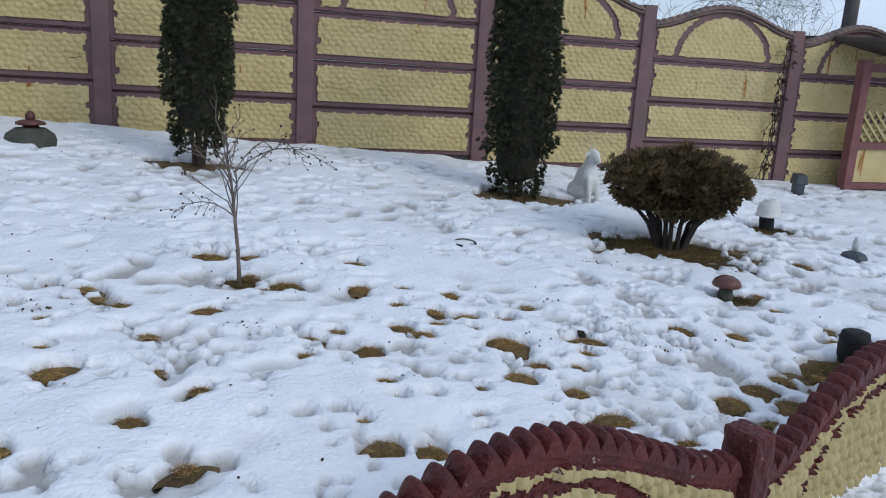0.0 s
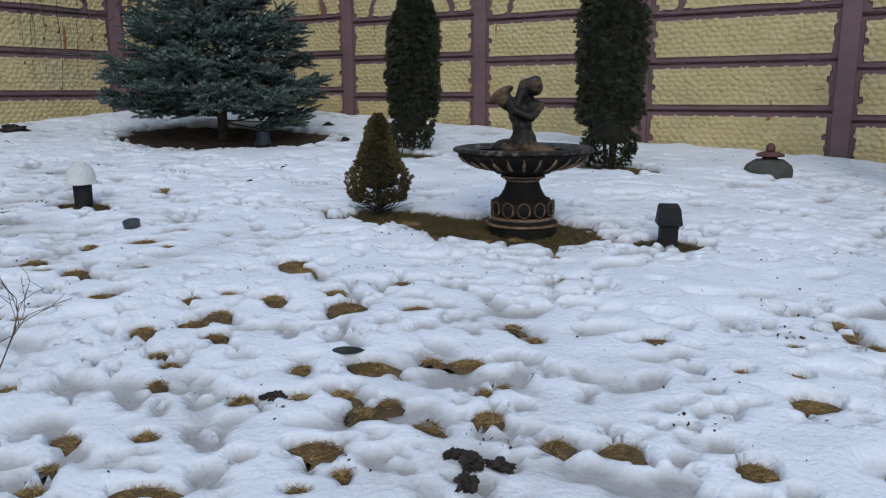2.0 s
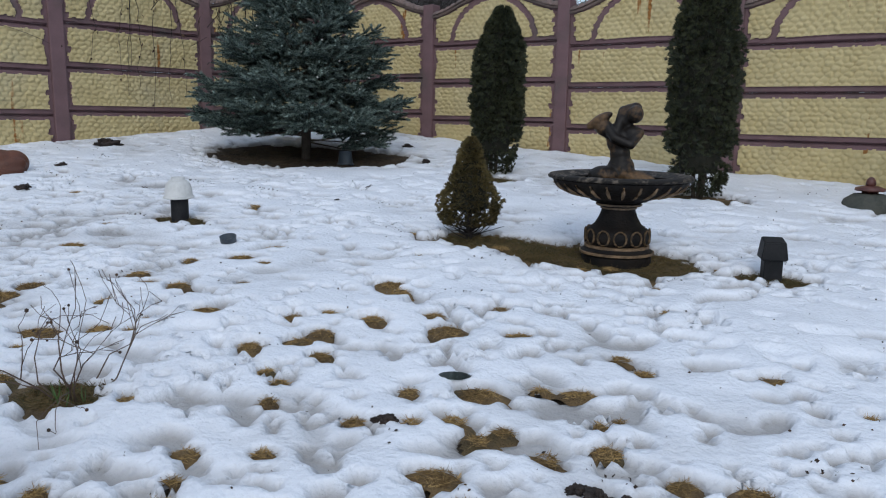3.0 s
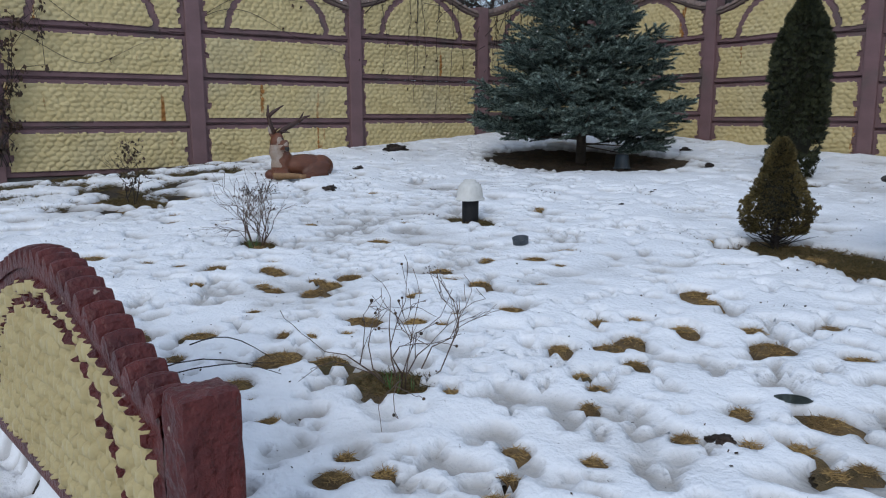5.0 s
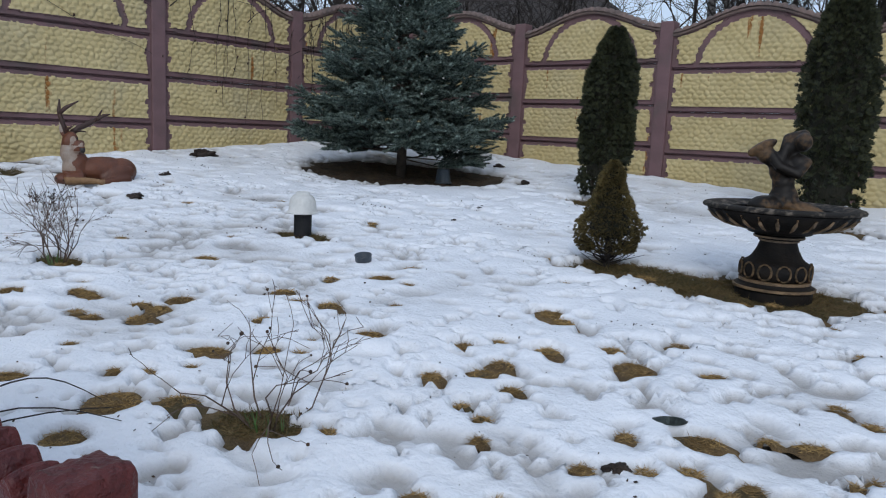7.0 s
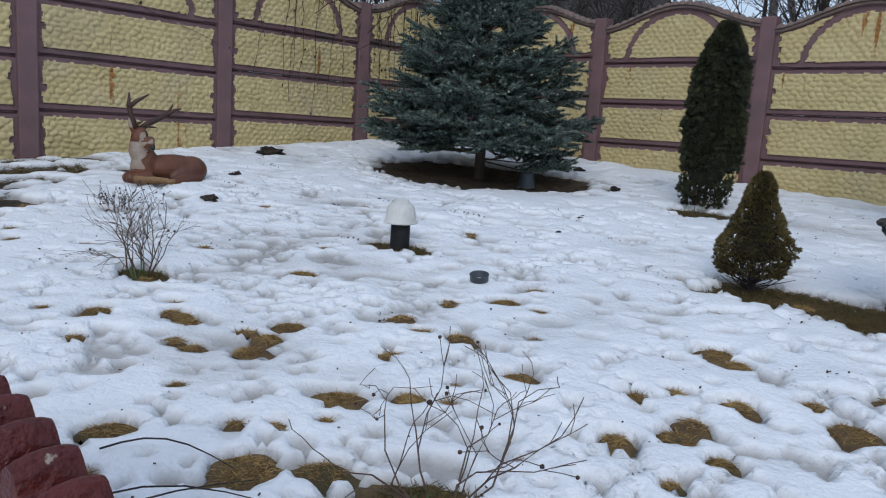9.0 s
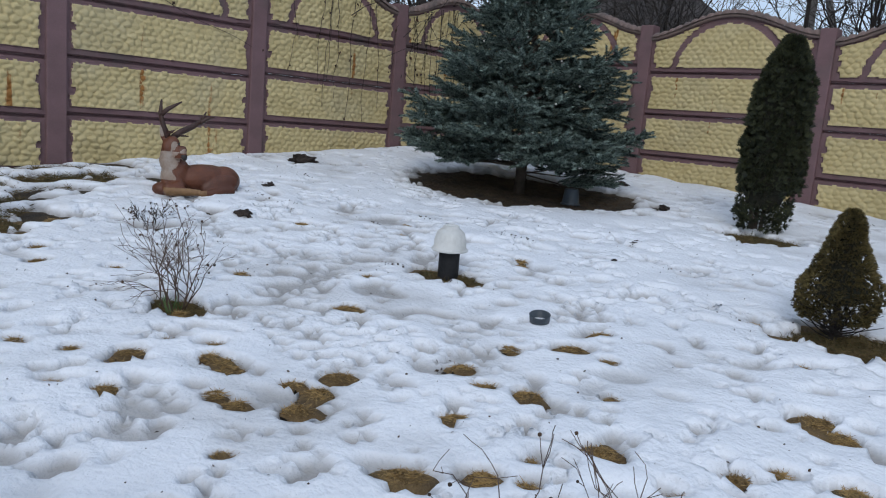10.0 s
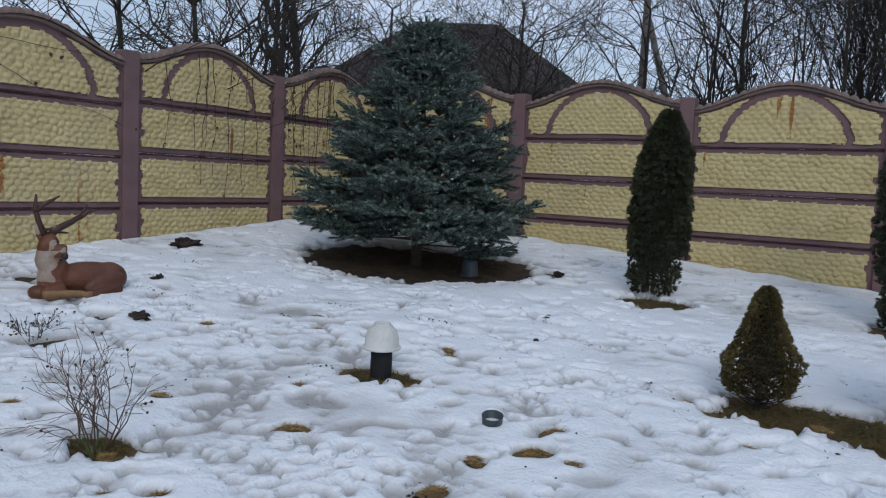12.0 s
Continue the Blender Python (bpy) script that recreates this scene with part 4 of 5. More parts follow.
def weeping_sapling(x, y):
    """A single thin stem that forks upward, with two long arching shoots."""
    r = random.Random(18)
    t = thing("young_weeping_tree", pose(x, y, float(lie(x, y))), "thin young weeping tree with drooping bare twigs", "tree")
    stem, twigs, tips = Heap(), Heap(), []
    stem.tube([(0, 0, -0.05), (-0.01, 0, 0.2), (-0.03, 0.0, 0.42), (-0.045, 0, 0.6)], [0.012, 0.010, 0.008, 0.005], 7)
    part("trunk", stem.mesh("trunk"), PALE_TWIG, t, smooth=True)
    for k in range(9):
        h = 0.34 + 0.028 * k
        a = r.uniform(0, 6.28)
        grow(twigs, Vector((-0.02 - 0.03 * k / 9, 0, h)), Vector((0.35 * math.cos(a), 0.35 * math.sin(a), 1)).normalized(), r.uniform(0.16, 0.26), 0.0045, 2, r, tips, 0.3, 0.38, (2, 3), 0.02, 0.7, (0.5, 0.9), 0.0016)
    for side, reach_, rise_ in ((1, 0.46, 0.15), (1, 0.34, 0.2), (-1, 0.27, 0.09)):
        z0 = 0.60 if side > 0 else 0.38
        pts = [Vector((-0.03 + side * reach_ * q, 0.05 * q * side, z0 + rise_ * 2.6 * q * (1.15 - q))) for q in np.linspace(0, 1, 8)]
        twigs.tube(pts, [0.0045, 0.004, 0.0038, 0.0034, 0.003, 0.0026, 0.002, 0.0015], 4)
        for p in pts[2:]:
            for j in range(3):
                grow(twigs, p, Vector((side * 0.6, r.normalvariate(0, 0.5), r.normalvariate(-0.3, 0.5))).normalized(), r.uniform(0.04, 0.10), 0.002, 0, r, tips, 0.3, 0.4, (1, 2), 0.1, 0.7, (0.5, 0.8), 0.0014)
    tagged(part("twig", twigs.mesh("twig"), PALE_TWIG, t), kind="stuff")
    bm = bmesh.new()
    for p, d in r.sample(tips, min(110, len(tips))):
        bmesh.ops.create_icosphere(bm, subdivisions=1, radius=r.uniform(0.004, 0.007), matrix=Matrix.Translation(p))
    tagged(part("bud", bm, DRY_LEAF, t), kind="stuff")


weeping_sapling(0.1, 3.98)
leafy = twig_shrub("leafy_sapling", -7.88, 1.37, "spindly sapling keeping its dark dry leaves", 19, 3, 0.55, 3, 0.006, DARK_BARK, 0.4, 0.0, 0.25, 0, "tree", green=False)


def leaf_template():
    return [(0, 0, 0), (-0.35, 0.05, 0.45), (0, 0.14, 1.0), (0.35, 0.05, 0.45)], [(0, 1, 2, 3)]


LEAF = leaf_template()
r_ = random.Random(5)
tagged(part("foliage", scatter("foliage", LEAF, [facing((r_.normalvariate(0, 0.06 + 0.05 * (h < 0.3)), r_.normalvariate(0, 0.06), h), (r_.normalvariate(0, 1), r_.normalvariate(0, 1), r_.normalvariate(0, 1)), 0, r_.uniform(0.02, 0.045))
     for h in [r_.uniform(0.12, 0.56) for k in range(240)]]), DRY_LEAF, leafy), kind="stuff")


# dead straw on the bare patches, greener grass round trees and lamps
def grass(name, label, patches, material, per, seed, tall=(0.05, 0.11), flat=0.8, mound=0.012):
    r = random.Random(seed)
    ms = []
    for x, y, rx, ry, turn in patches:
        for k in range(int(per * (rx * ry) ** 0.75) + 14):
            a, q = r.uniform(0, 6.283), math.sqrt(r.random()) * 0.95
            u, v = q * rx * math.cos(a), q * ry * math.sin(a)
            px, py = x + u * math.cos(turn) - v * math.sin(turn), y + u * math.sin(turn) + v * math.cos(turn)
            ms.append(facing((px, py, float(lie(px, py)) + mound * max(0.0, min(1.0, 1.25 - 0.55 * q * q)) + 0.002), (r.normalvariate(0, flat), r.normalvariate(0, flat), 0.4), r.uniform(0, 6.28), r.uniform(*tall)))
    tagged(part(name, scatter(name, BLADE, ms), material), label, "grass", kind="stuff")


grass("dead_grass", "matted straw-coloured dead grass in melted patches", BARE + [(x, y, q * 0.92, q * 0.8, 0) for x, y, q in SMALL], STRAW, 30000, 31, (0.014, 0.036), 2.6, 0.034)
grass("lawn_grass", "short dull green and brown grass round beds", [b for b in BEDS if b[2] < 1 and not (b[1] > 6.3 and b[2] < 0.6)], MOSSY, 19000, 32, (0.022, 0.055), 1.4, 0.016)
grass("bed_litter", "dark rotting needles and straw under the spruce", [BEDS[0]], DRY_LEAF, 1500, 33, (0.03, 0.08), 1.5)
grass("fence_grass", "flattened brown grass at the foot of the fence", [(-9.0, y, 0.5, 0.4, 0) for y in (-1.0, -0.3, 0.4, 1.1, 1.8, 2.4)] + [(-8.3, y, 0.4, 0.25, 0) for y in (-0.5, 0.7, 1.6)], MOSSY, 9000, 34, (0.03, 0.07), 1.4)


# bits of bark, needles and leaf strewn over the snow
def snow_at(x, y):
    return float(surface_z[int(round((x - X0) / STEP)), int(round((y - Y0) / STEP))])


ms = []
r_ = random.Random(44)
for k in range(2600):
    x, y = r_.uniform(-9.3, 6.5), 0.5 + 7.8 * r_.random() ** 1.3
    if y < edge_y(x):
        continue
    ms.append(facing((x, y, snow_at(x, y) + 0.001), (r_.normalvariate(0, 1), r_.normalvariate(0, 1), 0.4), r_.uniform(0, 6), r_.choice([0.006, 0.008, 0.011, 0.016])))
for k in range(46):
    cx_, cy_ = r_.uniform(-8.5, 3), r_.uniform(1.2, 6)
    for j in range(r_.randint(5, 16)):
        x, y = cx_ + r_.normalvariate(0, 0.06), cy_ + r_.normalvariate(0, 0.03)
        ms.append(facing((x, y, snow_at(x, y) + 0.002), (r_.normalvariate(0, 1), r_.normalvariate(0, 1), 0.5), r_.uniform(0, 6), r_.uniform(0.008, 0.022)))
tagged(part("litter", scatter("litter", LEAF, ms), DRY_LEAF), "small dark bits of leaf and bark on snow", "leaf litter", kind="stuff")

# ---- garden things ----
BLACK_PAINT = surface("black_weathered_paint", (0.010, 0.011, 0.012), (0.020, 0.020, 0.021), scale=9, rough=0.6, bump=0.3, grain=60, spec=0.2)
BRONZE = surface("black_gilded_concrete", (0.009, 0.008, 0.0075), (0.020, 0.015, 0.011), scale=9, rough=0.6, bump=0.5, grain=50, low=0.42, high=0.75, spec=0.15)
GILT = surface("rubbed_gilt_edges", (0.27, 0.175, 0.095), (0.10, 0.065, 0.035), scale=16, rough=0.5, bump=0.4, grain=60)
RUBBED = surface("dull_rubbed_gilt", (0.17, 0.11, 0.06), (0.05, 0.035, 0.02), scale=16, rough=0.6, bump=0.4, grain=60, spec=0.2)
GILDED = surface("rubbed_bronze_figure", (0.012, 0.0095, 0.0075), (0.15, 0.085, 0.038), scale=4, rough=0.5, bump=0.3, grain=40, low=0.47, high=0.68, spec=0.25)
RIM = surface("pale_worn_rim", (0.016, 0.014, 0.012), (0.17, 0.14, 0.11), scale=22, rough=0.6, bump=0.5, grain=60, low=0.5, high=0.72, spec=0.2)
WHITE_PLASTIC = surface("dull_white_plastic", (0.66, 0.66, 0.63), (0.52, 0.52, 0.49), scale=6, rough=0.45, bump=0.1, grain=50)
GREY_PLASTIC = surface("grey_green_plastic", (0.15, 0.185, 0.17), (0.10, 0.125, 0.12), scale=8, rough=0.45, bump=0.2, grain=50)
BLUE_GREY = surface("blue_grey_plastic", (0.045, 0.06, 0.075), (0.03, 0.04, 0.05), scale=8, rough=0.4, bump=0.2, grain=50)
DARK_STONE = surface("dark_mossy_stone", (0.045, 0.05, 0.04), (0.08, 0.08, 0.065), scale=12, rough=0.9, bump=0.8, grain=40)
RED_FIGURE = surface("red_brown_glaze", (0.13, 0.045, 0.035), (0.075, 0.028, 0.022), scale=12, rough=0.4, bump=0.2, grain=40)
DEER_BROWN = surface("painted_red_brown_coat", (0.145, 0.045, 0.017), (0.085, 0.027, 0.012), scale=5, rough=0.5, bump=0.35, grain=70)
DEER_WHITE = surface("painted_white_coat", (0.36, 0.30, 0.25), (0.26, 0.18, 0.13), scale=9, rough=0.55, bump=0.3, grain=70)
DEER_DARK = surface("painted_dark_muzzle", (0.012, 0.010, 0.010), (0.02, 0.017, 0.015), scale=9, rough=0.35, bump=0.1, grain=70)
ANTLER = surface("dark_brown_antler", (0.060, 0.026, 0.017), (0.035, 0.016, 0.012), scale=12, rough=0.5, bump=0.5, grain=60)
TAN = surface("tan_hoof_paint", (0.30, 0.17, 0.075), (0.2, 0.11, 0.05), scale=12, rough=0.5, bump=0.3, grain=60)
GOAT_WHITE = surface("chalky_white_paint", (0.74, 0.74, 0.72), (0.60, 0.60, 0.57), scale=10, rough=0.6, bump=0.5, grain=60)
CLEAR = surface("cloudy_clear_plastic", (0.5, 0.52, 0.52), (0.42, 0.44, 0.44), scale=10, rough=0.25, bump=0.1, grain=40)
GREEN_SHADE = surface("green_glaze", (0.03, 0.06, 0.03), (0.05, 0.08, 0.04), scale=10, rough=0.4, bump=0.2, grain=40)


def fused(name, shapes, voxel, tubes=()):
    """Balls and tubes melted into one closed skin."""
    bm = bmesh.new()
    for s in shapes:
        ball(bm, *s)
    for pts, radii in tubes:
        for (p, q), (a, b) in zip(zip(pts, pts[1:]), zip(radii, radii[1:])):
            p, q = Vector(p), Vector(q)
            n_ = max(2, int((q - p).length / (min(a, b) * 0.6)))
            for i in range(n_ + 1):
                t = i / n_
                bmesh.ops.create_icosphere(bm, subdivisions=2, radius=a + (b - a) * t, matrix=Matrix.Translation(p.lerp(q, t)))
    raw = bpy.data.meshes.new(name)
    bm.to_mesh(raw)
    bm.free()
    ob = bpy.data.objects.new(name, raw)
    scene.collection.objects.link(ob)
    mod = ob.modifiers.new("skin", "REMESH")
    mod.mode, mod.voxel_size = "VOXEL", voxel
    even = ob.modifiers.new("even", "SMOOTH")
    even.factor, even.iterations = 0.5, 4
    bpy.context.view_layer.update()
    done = bpy.data.meshes.new_from_object(ob.evaluated_get(bpy.context.evaluated_depsgraph_get()))
    bpy.data.objects.remove(ob)
    bpy.data.meshes.remove(raw)
    done.name = name
    done.polygons.foreach_set("use_smooth", [True] * len(done.polygons))
    return done


def join_arrays(data, heap):
    """Adds loose pieces to a mesh, with its next material."""
    v = [tuple(p.co) for p in data.vertices] + heap.v
    o = len(data.vertices)
    f = [tuple(p.vertices) for p in data.polygons] + [tuple(i + o for i in q) for q in heap.f]
    out = mesh_of(data.name, v, f)
    n_ = len(data.polygons)
    out.polygons.foreach_set("use_smooth", [True] * len(f))
    return out, n_


def lying_deer(m):
    skin = fused("deer_statue", [((0.08, 0.0, 0.125), (0.33, 0.15, 0.112)), ((0.28, 0.0, 0.115), (0.165, 0.155, 0.112)), ((-0.19, 0.0, 0.135), (0.14, 0.125, 0.125)),
        ((-0.245, -0.04, 0.365), (0.07, 0.082, 0.075), (-25, 0, 40)), ((-0.195, -0.105, 0.318), (0.043, 0.085, 0.045), (-28, 0, 48)), ((-0.155, -0.14, 0.292), (0.03, 0.035, 0.03)),
        ((0.2, -0.13, 0.08), (0.19, 0.055, 0.08), (0, -12, 0)), ((-0.33, -0.05, 0.05), (0.09, 0.09, 0.05)), ((-0.315, 0.005, 0.455), (0.032, 0.018, 0.07), (0, -14, 0))],
        0.0095, [([(-0.18, 0, 0.17), (-0.25, -0.005, 0.26), (-0.26, -0.03, 0.35)], [0.125, 0.098, 0.075]),
                ([(-0.18, -0.12, 0.07), (-0.30, -0.15, 0.055), (-0.14, -0.19, 0.04), (-0.02, -0.185, 0.035)], [0.055, 0.05, 0.032, 0.026]),
                ([(0.30, -0.15, 0.05), (0.12, -0.2, 0.035), (0.0, -0.21, 0.03)], [0.05, 0.03, 0.024])])
    extra = Heap()
    extra.tube([(-0.27, -0.015, 0.425), (-0.31, 0.0, 0.50), (-0.34, 0.01, 0.60), (-0.335, 0.0, 0.695)], [0.028, 0.025, 0.022, 0.008], 8)
    extra.tube([(-0.34, 0.008, 0.58), (-0.28, -0.02, 0.63), (-0.16, -0.05, 0.69)], [0.022, 0.018, 0.005], 8)
    extra.tube([(-0.29, -0.01, 0.455), (-0.25, -0.07, 0.47), (-0.21, -0.11, 0.50)], [0.014, 0.010, 0.004], 7)
    extra.tube([(-0.23, -0.015, 0.425), (-0.15, 0.0, 0.47), (-0.04, 0.02, 0.51), (0.07, 0.03, 0.56)], [0.028, 0.025, 0.023, 0.018], 8)
    extra.tube([(0.04, 0.025, 0.543), (0.11, 0.02, 0.58), (0.18, 0.02, 0.595)], [0.019, 0.015, 0.005], 8)
    extra.tube([(0.05, 0.03, 0.55), (0.10, 0.03, 0.63)], [0.018, 0.005], 8)
    extra.tube([(-0.19, -0.01, 0.448), (-0.09, -0.05, 0.44)], [0.013, 0.004], 7)
    horn_faces = len(extra.f)
    extra.tube([(-0.20, -0.098, 0.383), (-0.195, -0.109, 0.384)], [0.012, 0.009], 10)
    data, n_ = join_arrays(skin, extra)
    mats = []
    for i, p in enumerate(data.polygons):
        x, y, z = p.center
        k = 0
        if i >= n_:
            k = 3 if i - n_ < horn_faces else 2
        elif z > 0.43 and x < -0.285:
            k = 1 if p.normal.y < -0.15 else 0
        elif z > 0.42:
            k = 3 if z > 0.435 else 0
        elif y < -0.148 and 0.27 < z < 0.312 and x > -0.19:
            k = 2
        elif y < -0.10 and z > 0.25 and (z < 0.283 or p.normal.y < -0.9 and z > 0.32):
            k = 1
        elif 0.12 < z < 0.325 and x < -0.215 - 0.22 * max(0, 0.26 - z) + 0.02 * math.sin(60 * z) and y < 0.06:
            k = 1
        elif z < 0.07 and y < -0.16 and x < 0.04:
            k = 4
        mats.append(k)
    for m_ in (DEER_BROWN, DEER_WHITE, DEER_DARK, ANTLER, TAN):
        data.materials.append(m_)
    data.polygons.foreach_set("material_index", mats)
    ob = new("deer_statue", data)
    ob.matrix_basis = m
    tagged(ob, "painted red-brown deer statue with antlers lying on the snow", "statue")


lying_deer(pose(-8.06, 3.02, top(-8.06, 3.02) - 0.03, 0, 0, 80) @ Matrix.Diagonal((0.83, 0.83, 1.07, 1)))


def sitting_goat(m):
    skin = fused("goat_statue", [((0, 0, 0.20), (0.10, 0.125, 0.20), (14, 0, 0)), ((0, 0.05, 0.11), (0.125, 0.15, 0.11)), ((0, -0.09, 0.46), (0.052, 0.075, 0.06), (-25, 0, 0)), ((0, -0.15, 0.42), (0.032, 0.045, 0.034), (-30, 0, 0)),
        ((0.07, -0.07, 0.475), (0.04, 0.012, 0.018), (0, 25, 0)), ((-0.07, -0.07, 0.475), (0.04, 0.012, 0.018), (0, -25, 0))], 0.014,
        [([(0, -0.03, 0.28), (0, -0.07, 0.44)], [0.08, 0.055]), ([(0.05, -0.1, 0.24), (0.05, -0.14, 0.02)], [0.036, 0.026]), ([(-0.05, -0.1, 0.24), (-0.05, -0.14, 0.02)], [0.036, 0.026]),
         ([(0.025, -0.07, 0.5), (0.035, -0.045, 0.60)], [0.014, 0.008]), ([(-0.025, -0.07, 0.5), (-0.035, -0.045, 0.60)], [0.014, 0.008])])
    skin.materials.append(GOAT_WHITE)
    ob = new("goat_statue", skin)
    ob.matrix_basis = m
    tagged(ob, "chalky white seated goat statue near the fence", "statue")


sitting_goat(pose(3.44, 6.78, top(3.44, 6.78) - 0.05, 0, 0, 15))


def fountain(m):
    f = thing("garden_fountain", m, "black two-tier garden fountain with gilded flutes", "fountain")
    bm = bmesh.new()
    lathe(bm, [(0.205, -0.06), (0.205, 0.045), (0.20, 0.055), (0.212, 0.065), (0.212, 0.085), (0.195, 0.095), (0.185, 0.115), (0.175, 0.122)], 48)
    part("base", bm, [BRONZE], f, smooth=False)
    for r, z in ((0.214, 0.075), (0.186, 0.118)):
        bm = bmesh.new()
        lathe(bm, [(r - 0.006, z - 0.011), (r + 0.004, z - 0.008), (r + 0.005, z + 0.008), (r - 0.006, z + 0.011)], 48)
        part("gilt_band", bm, GILT, f, "tan rubbed edge")
    bm = bmesh.new()
    lathe(bm, [(0.165, 0.122), (0.184, 0.15), (0.190, 0.19), (0.182, 0.235), (0.155, 0.255), (0.135, 0.275), (0.11, 0.33), (0.097, 0.38), (0.10, 0.395), (0.128, 0.405), (0.130, 0.425), (0.118, 0.432)], 56)
    part("stem", bm, BRONZE, f, smooth=True)
    for k in range(12):
        a = 2 * math.pi * k / 12
        bm = bmesh.new()
        t = 20
        ring = [Vector((0, 0.036 * math.cos(w), 0.052 * math.sin(w))) for w in np.linspace(0, 2 * math.pi, t, endpoint=False)]
        vs, fs = tube_arrays(ring + ring[:1], [0.0065] * (t + 1), 6)
        made = [bm.verts.new(v) for v in vs]
        for q in fs[:-2]:
            bm.faces.new([made[i] for i in q])
        medal = part("medallion", bm, RUBBED, f, "oval gilt ring", smooth=True)
        medal.matrix_basis = Matrix.Rotation(a, 4, "Z") @ Matrix.Translation((0.186, 0, 0.19))
    for r, z in ((0.132, 0.415), (0.104, 0.39)):
        bm = bmesh.new()
        lathe(bm, [(r - 0.008, z - 0.008), (r + 0.003, z - 0.005), (r + 0.003, z + 0.005), (r - 0.008, z + 0.008)], 48)
        part("gilt_band", bm, GILT, f)
    bm = bmesh.new()

    def flute(a, z):
        return 0.022 * abs(math.sin(13 * a)) * (1 if 0.455 < z < 0.585 else 0)

    lathe(bm, [(0.11, 0.43), (0.165, 0.44), (0.175, 0.452), (0.20, 0.46), (0.285, 0.492), (0.345, 0.53), (0.375, 0.565), (0.385, 0.583), (0.392, 0.592)], 156, flute)
    part("bowl", bm, BRONZE, f, smooth=True)
    for k in range(26):
        a = math.pi * (k + 0.5) / 13
        pts = [(r * 1.028 * math.cos(a), r * 1.028 * math.sin(a), z) for r, z in ((0.245, 0.474), (0.29, 0.493), (0.348, 0.53), (0.378, 0.566))]
        heap = Heap()
        heap.tube(pts, [0.004, 0.009, 0.011, 0.006], 6)
        part("flute", heap.mesh("flute"), GILT, f, smooth=True)
    bm = bmesh.new()
    lathe(bm, [(0.385, 0.592), (0.415, 0.597), (0.420, 0.612), (0.41, 0.625), (0.385, 0.63), (0.365, 0.622), (0.30, 0.585), (0.0001, 0.575)], 72, lambda a, z: 0.006 * math.sin(9 * a) if z < 0.628 and z > 0.59 else 0)
    part("rim", bm, RIM, f, "worn pale rim", smooth=True)


FX, FY = -2.52, 4.46
FZ = float(lie(FX, FY)) + 0.012
fountain(pose(FX, FY, FZ) @ Matrix.Diagonal((1.06, 1.06, 0.88, 1)))


def figure(m):
    skin = fused("bronze_figure_statue", [((-0.10, -0.04, 0.055), (0.10, 0.085, 0.065)), ((0.10, -0.05, 0.045), (0.14, 0.07, 0.05), (0, 14, -12)), ((0.0, 0, 0.10), (0.085, 0.075, 0.09)), ((-0.02, 0, 0.27), (0.078, 0.06, 0.085)),
        ((0.055, -0.01, 0.315), (0.06, 0.05, 0.05), (0, -30, 0)), ((0.07, -0.03, 0.435), (0.05, 0.056, 0.055)), ((0.02, 0.015, 0.42), (0.06, 0.055, 0.075), (0, 30, 0)),
        ((-0.11, 0, 0.345), (0.075, 0.06, 0.05), (0, 25, 0)), ((-0.14, 0.0, 0.40), (0.085, 0.05, 0.032), (0, -30, 0))], 0.0085,
        [([(0, 0, 0.1), (-0.015, 0, 0.24)], [0.072, 0.062]), ([(0.095, -0.02, 0.32), (0.05, -0.075, 0.25), (-0.05, -0.07, 0.29), (-0.10, -0.03, 0.36)], [0.036, 0.03, 0.028, 0.03]),
         ([(0.07, 0, 0.47), (0.0, 0.02, 0.45), (-0.03, -0.03, 0.36), (-0.045, -0.05, 0.28)], [0.04, 0.038, 0.03, 0.018]), ([(-0.075, 0, 0.30), (-0.13, -0.02, 0.38), (-0.20, 0, 0.36)], [0.033, 0.028, 0.026])])
    skin.materials.append(GILDED)
    ob = new("bronze_figure_statue", skin)
    ob.matrix_basis = m
    tagged(ob, "rubbed bronze kneeling figure statue in the fountain bowl", "statue")


figure(pose(FX, FY, FZ + 0.485, 0, 0, 24))


def capped_bollard(m, label, cap_tilt=0.0):
    b = thing("garden_lamp", m, label, "garden lamp", "bollard lamps on the lawn")
    bm = bmesh.new()
    lathe(bm, [(0.068, -0.08), (0.066, 0.03), (0.066, 0.22), (0.06, 0.23)], 28)
    part("post", bm, BLACK_PAINT, b, smooth=True)
    bm = bmesh.new()
    lathe(bm, [(0.116, 0.188), (0.117, 0.197), (0.108, 0.202), (0.103, 0.21), (0.10, 0.25), (0.088, 0.295), (0.066, 0.318), (0.052, 0.322), (0.051, 0.337), (0.044, 0.342), (0.04, 0.335), (0.0001, 0.334)], 64,
          lambda a, z: 0.014 * abs(math.sin(12 * a)) if 0.205 < z < 0.31 else 0)
    cap = part("cap", bm, WHITE_PLASTIC, b, "upturned ribbed white plastic bowl", smooth=True)
    cap.matrix_basis = pose(0, 0, 0, cap_tilt, cap_tilt * 0.6)
    return b


capped_bollard(pose(-5.42, 3.26, float(lie(-5.42, 3.26)) + 0.01), "black bollard lamp capped with an upturned white bowl", 2).scale = (0.95, 0.95, 0.98)
capped_bollard(pose(4.91, 5.9, float(lie(4.91, 5.9)) - 0.03, 0, -6, 0), "black bollard lamp sunk in snow under a white bowl", 3)


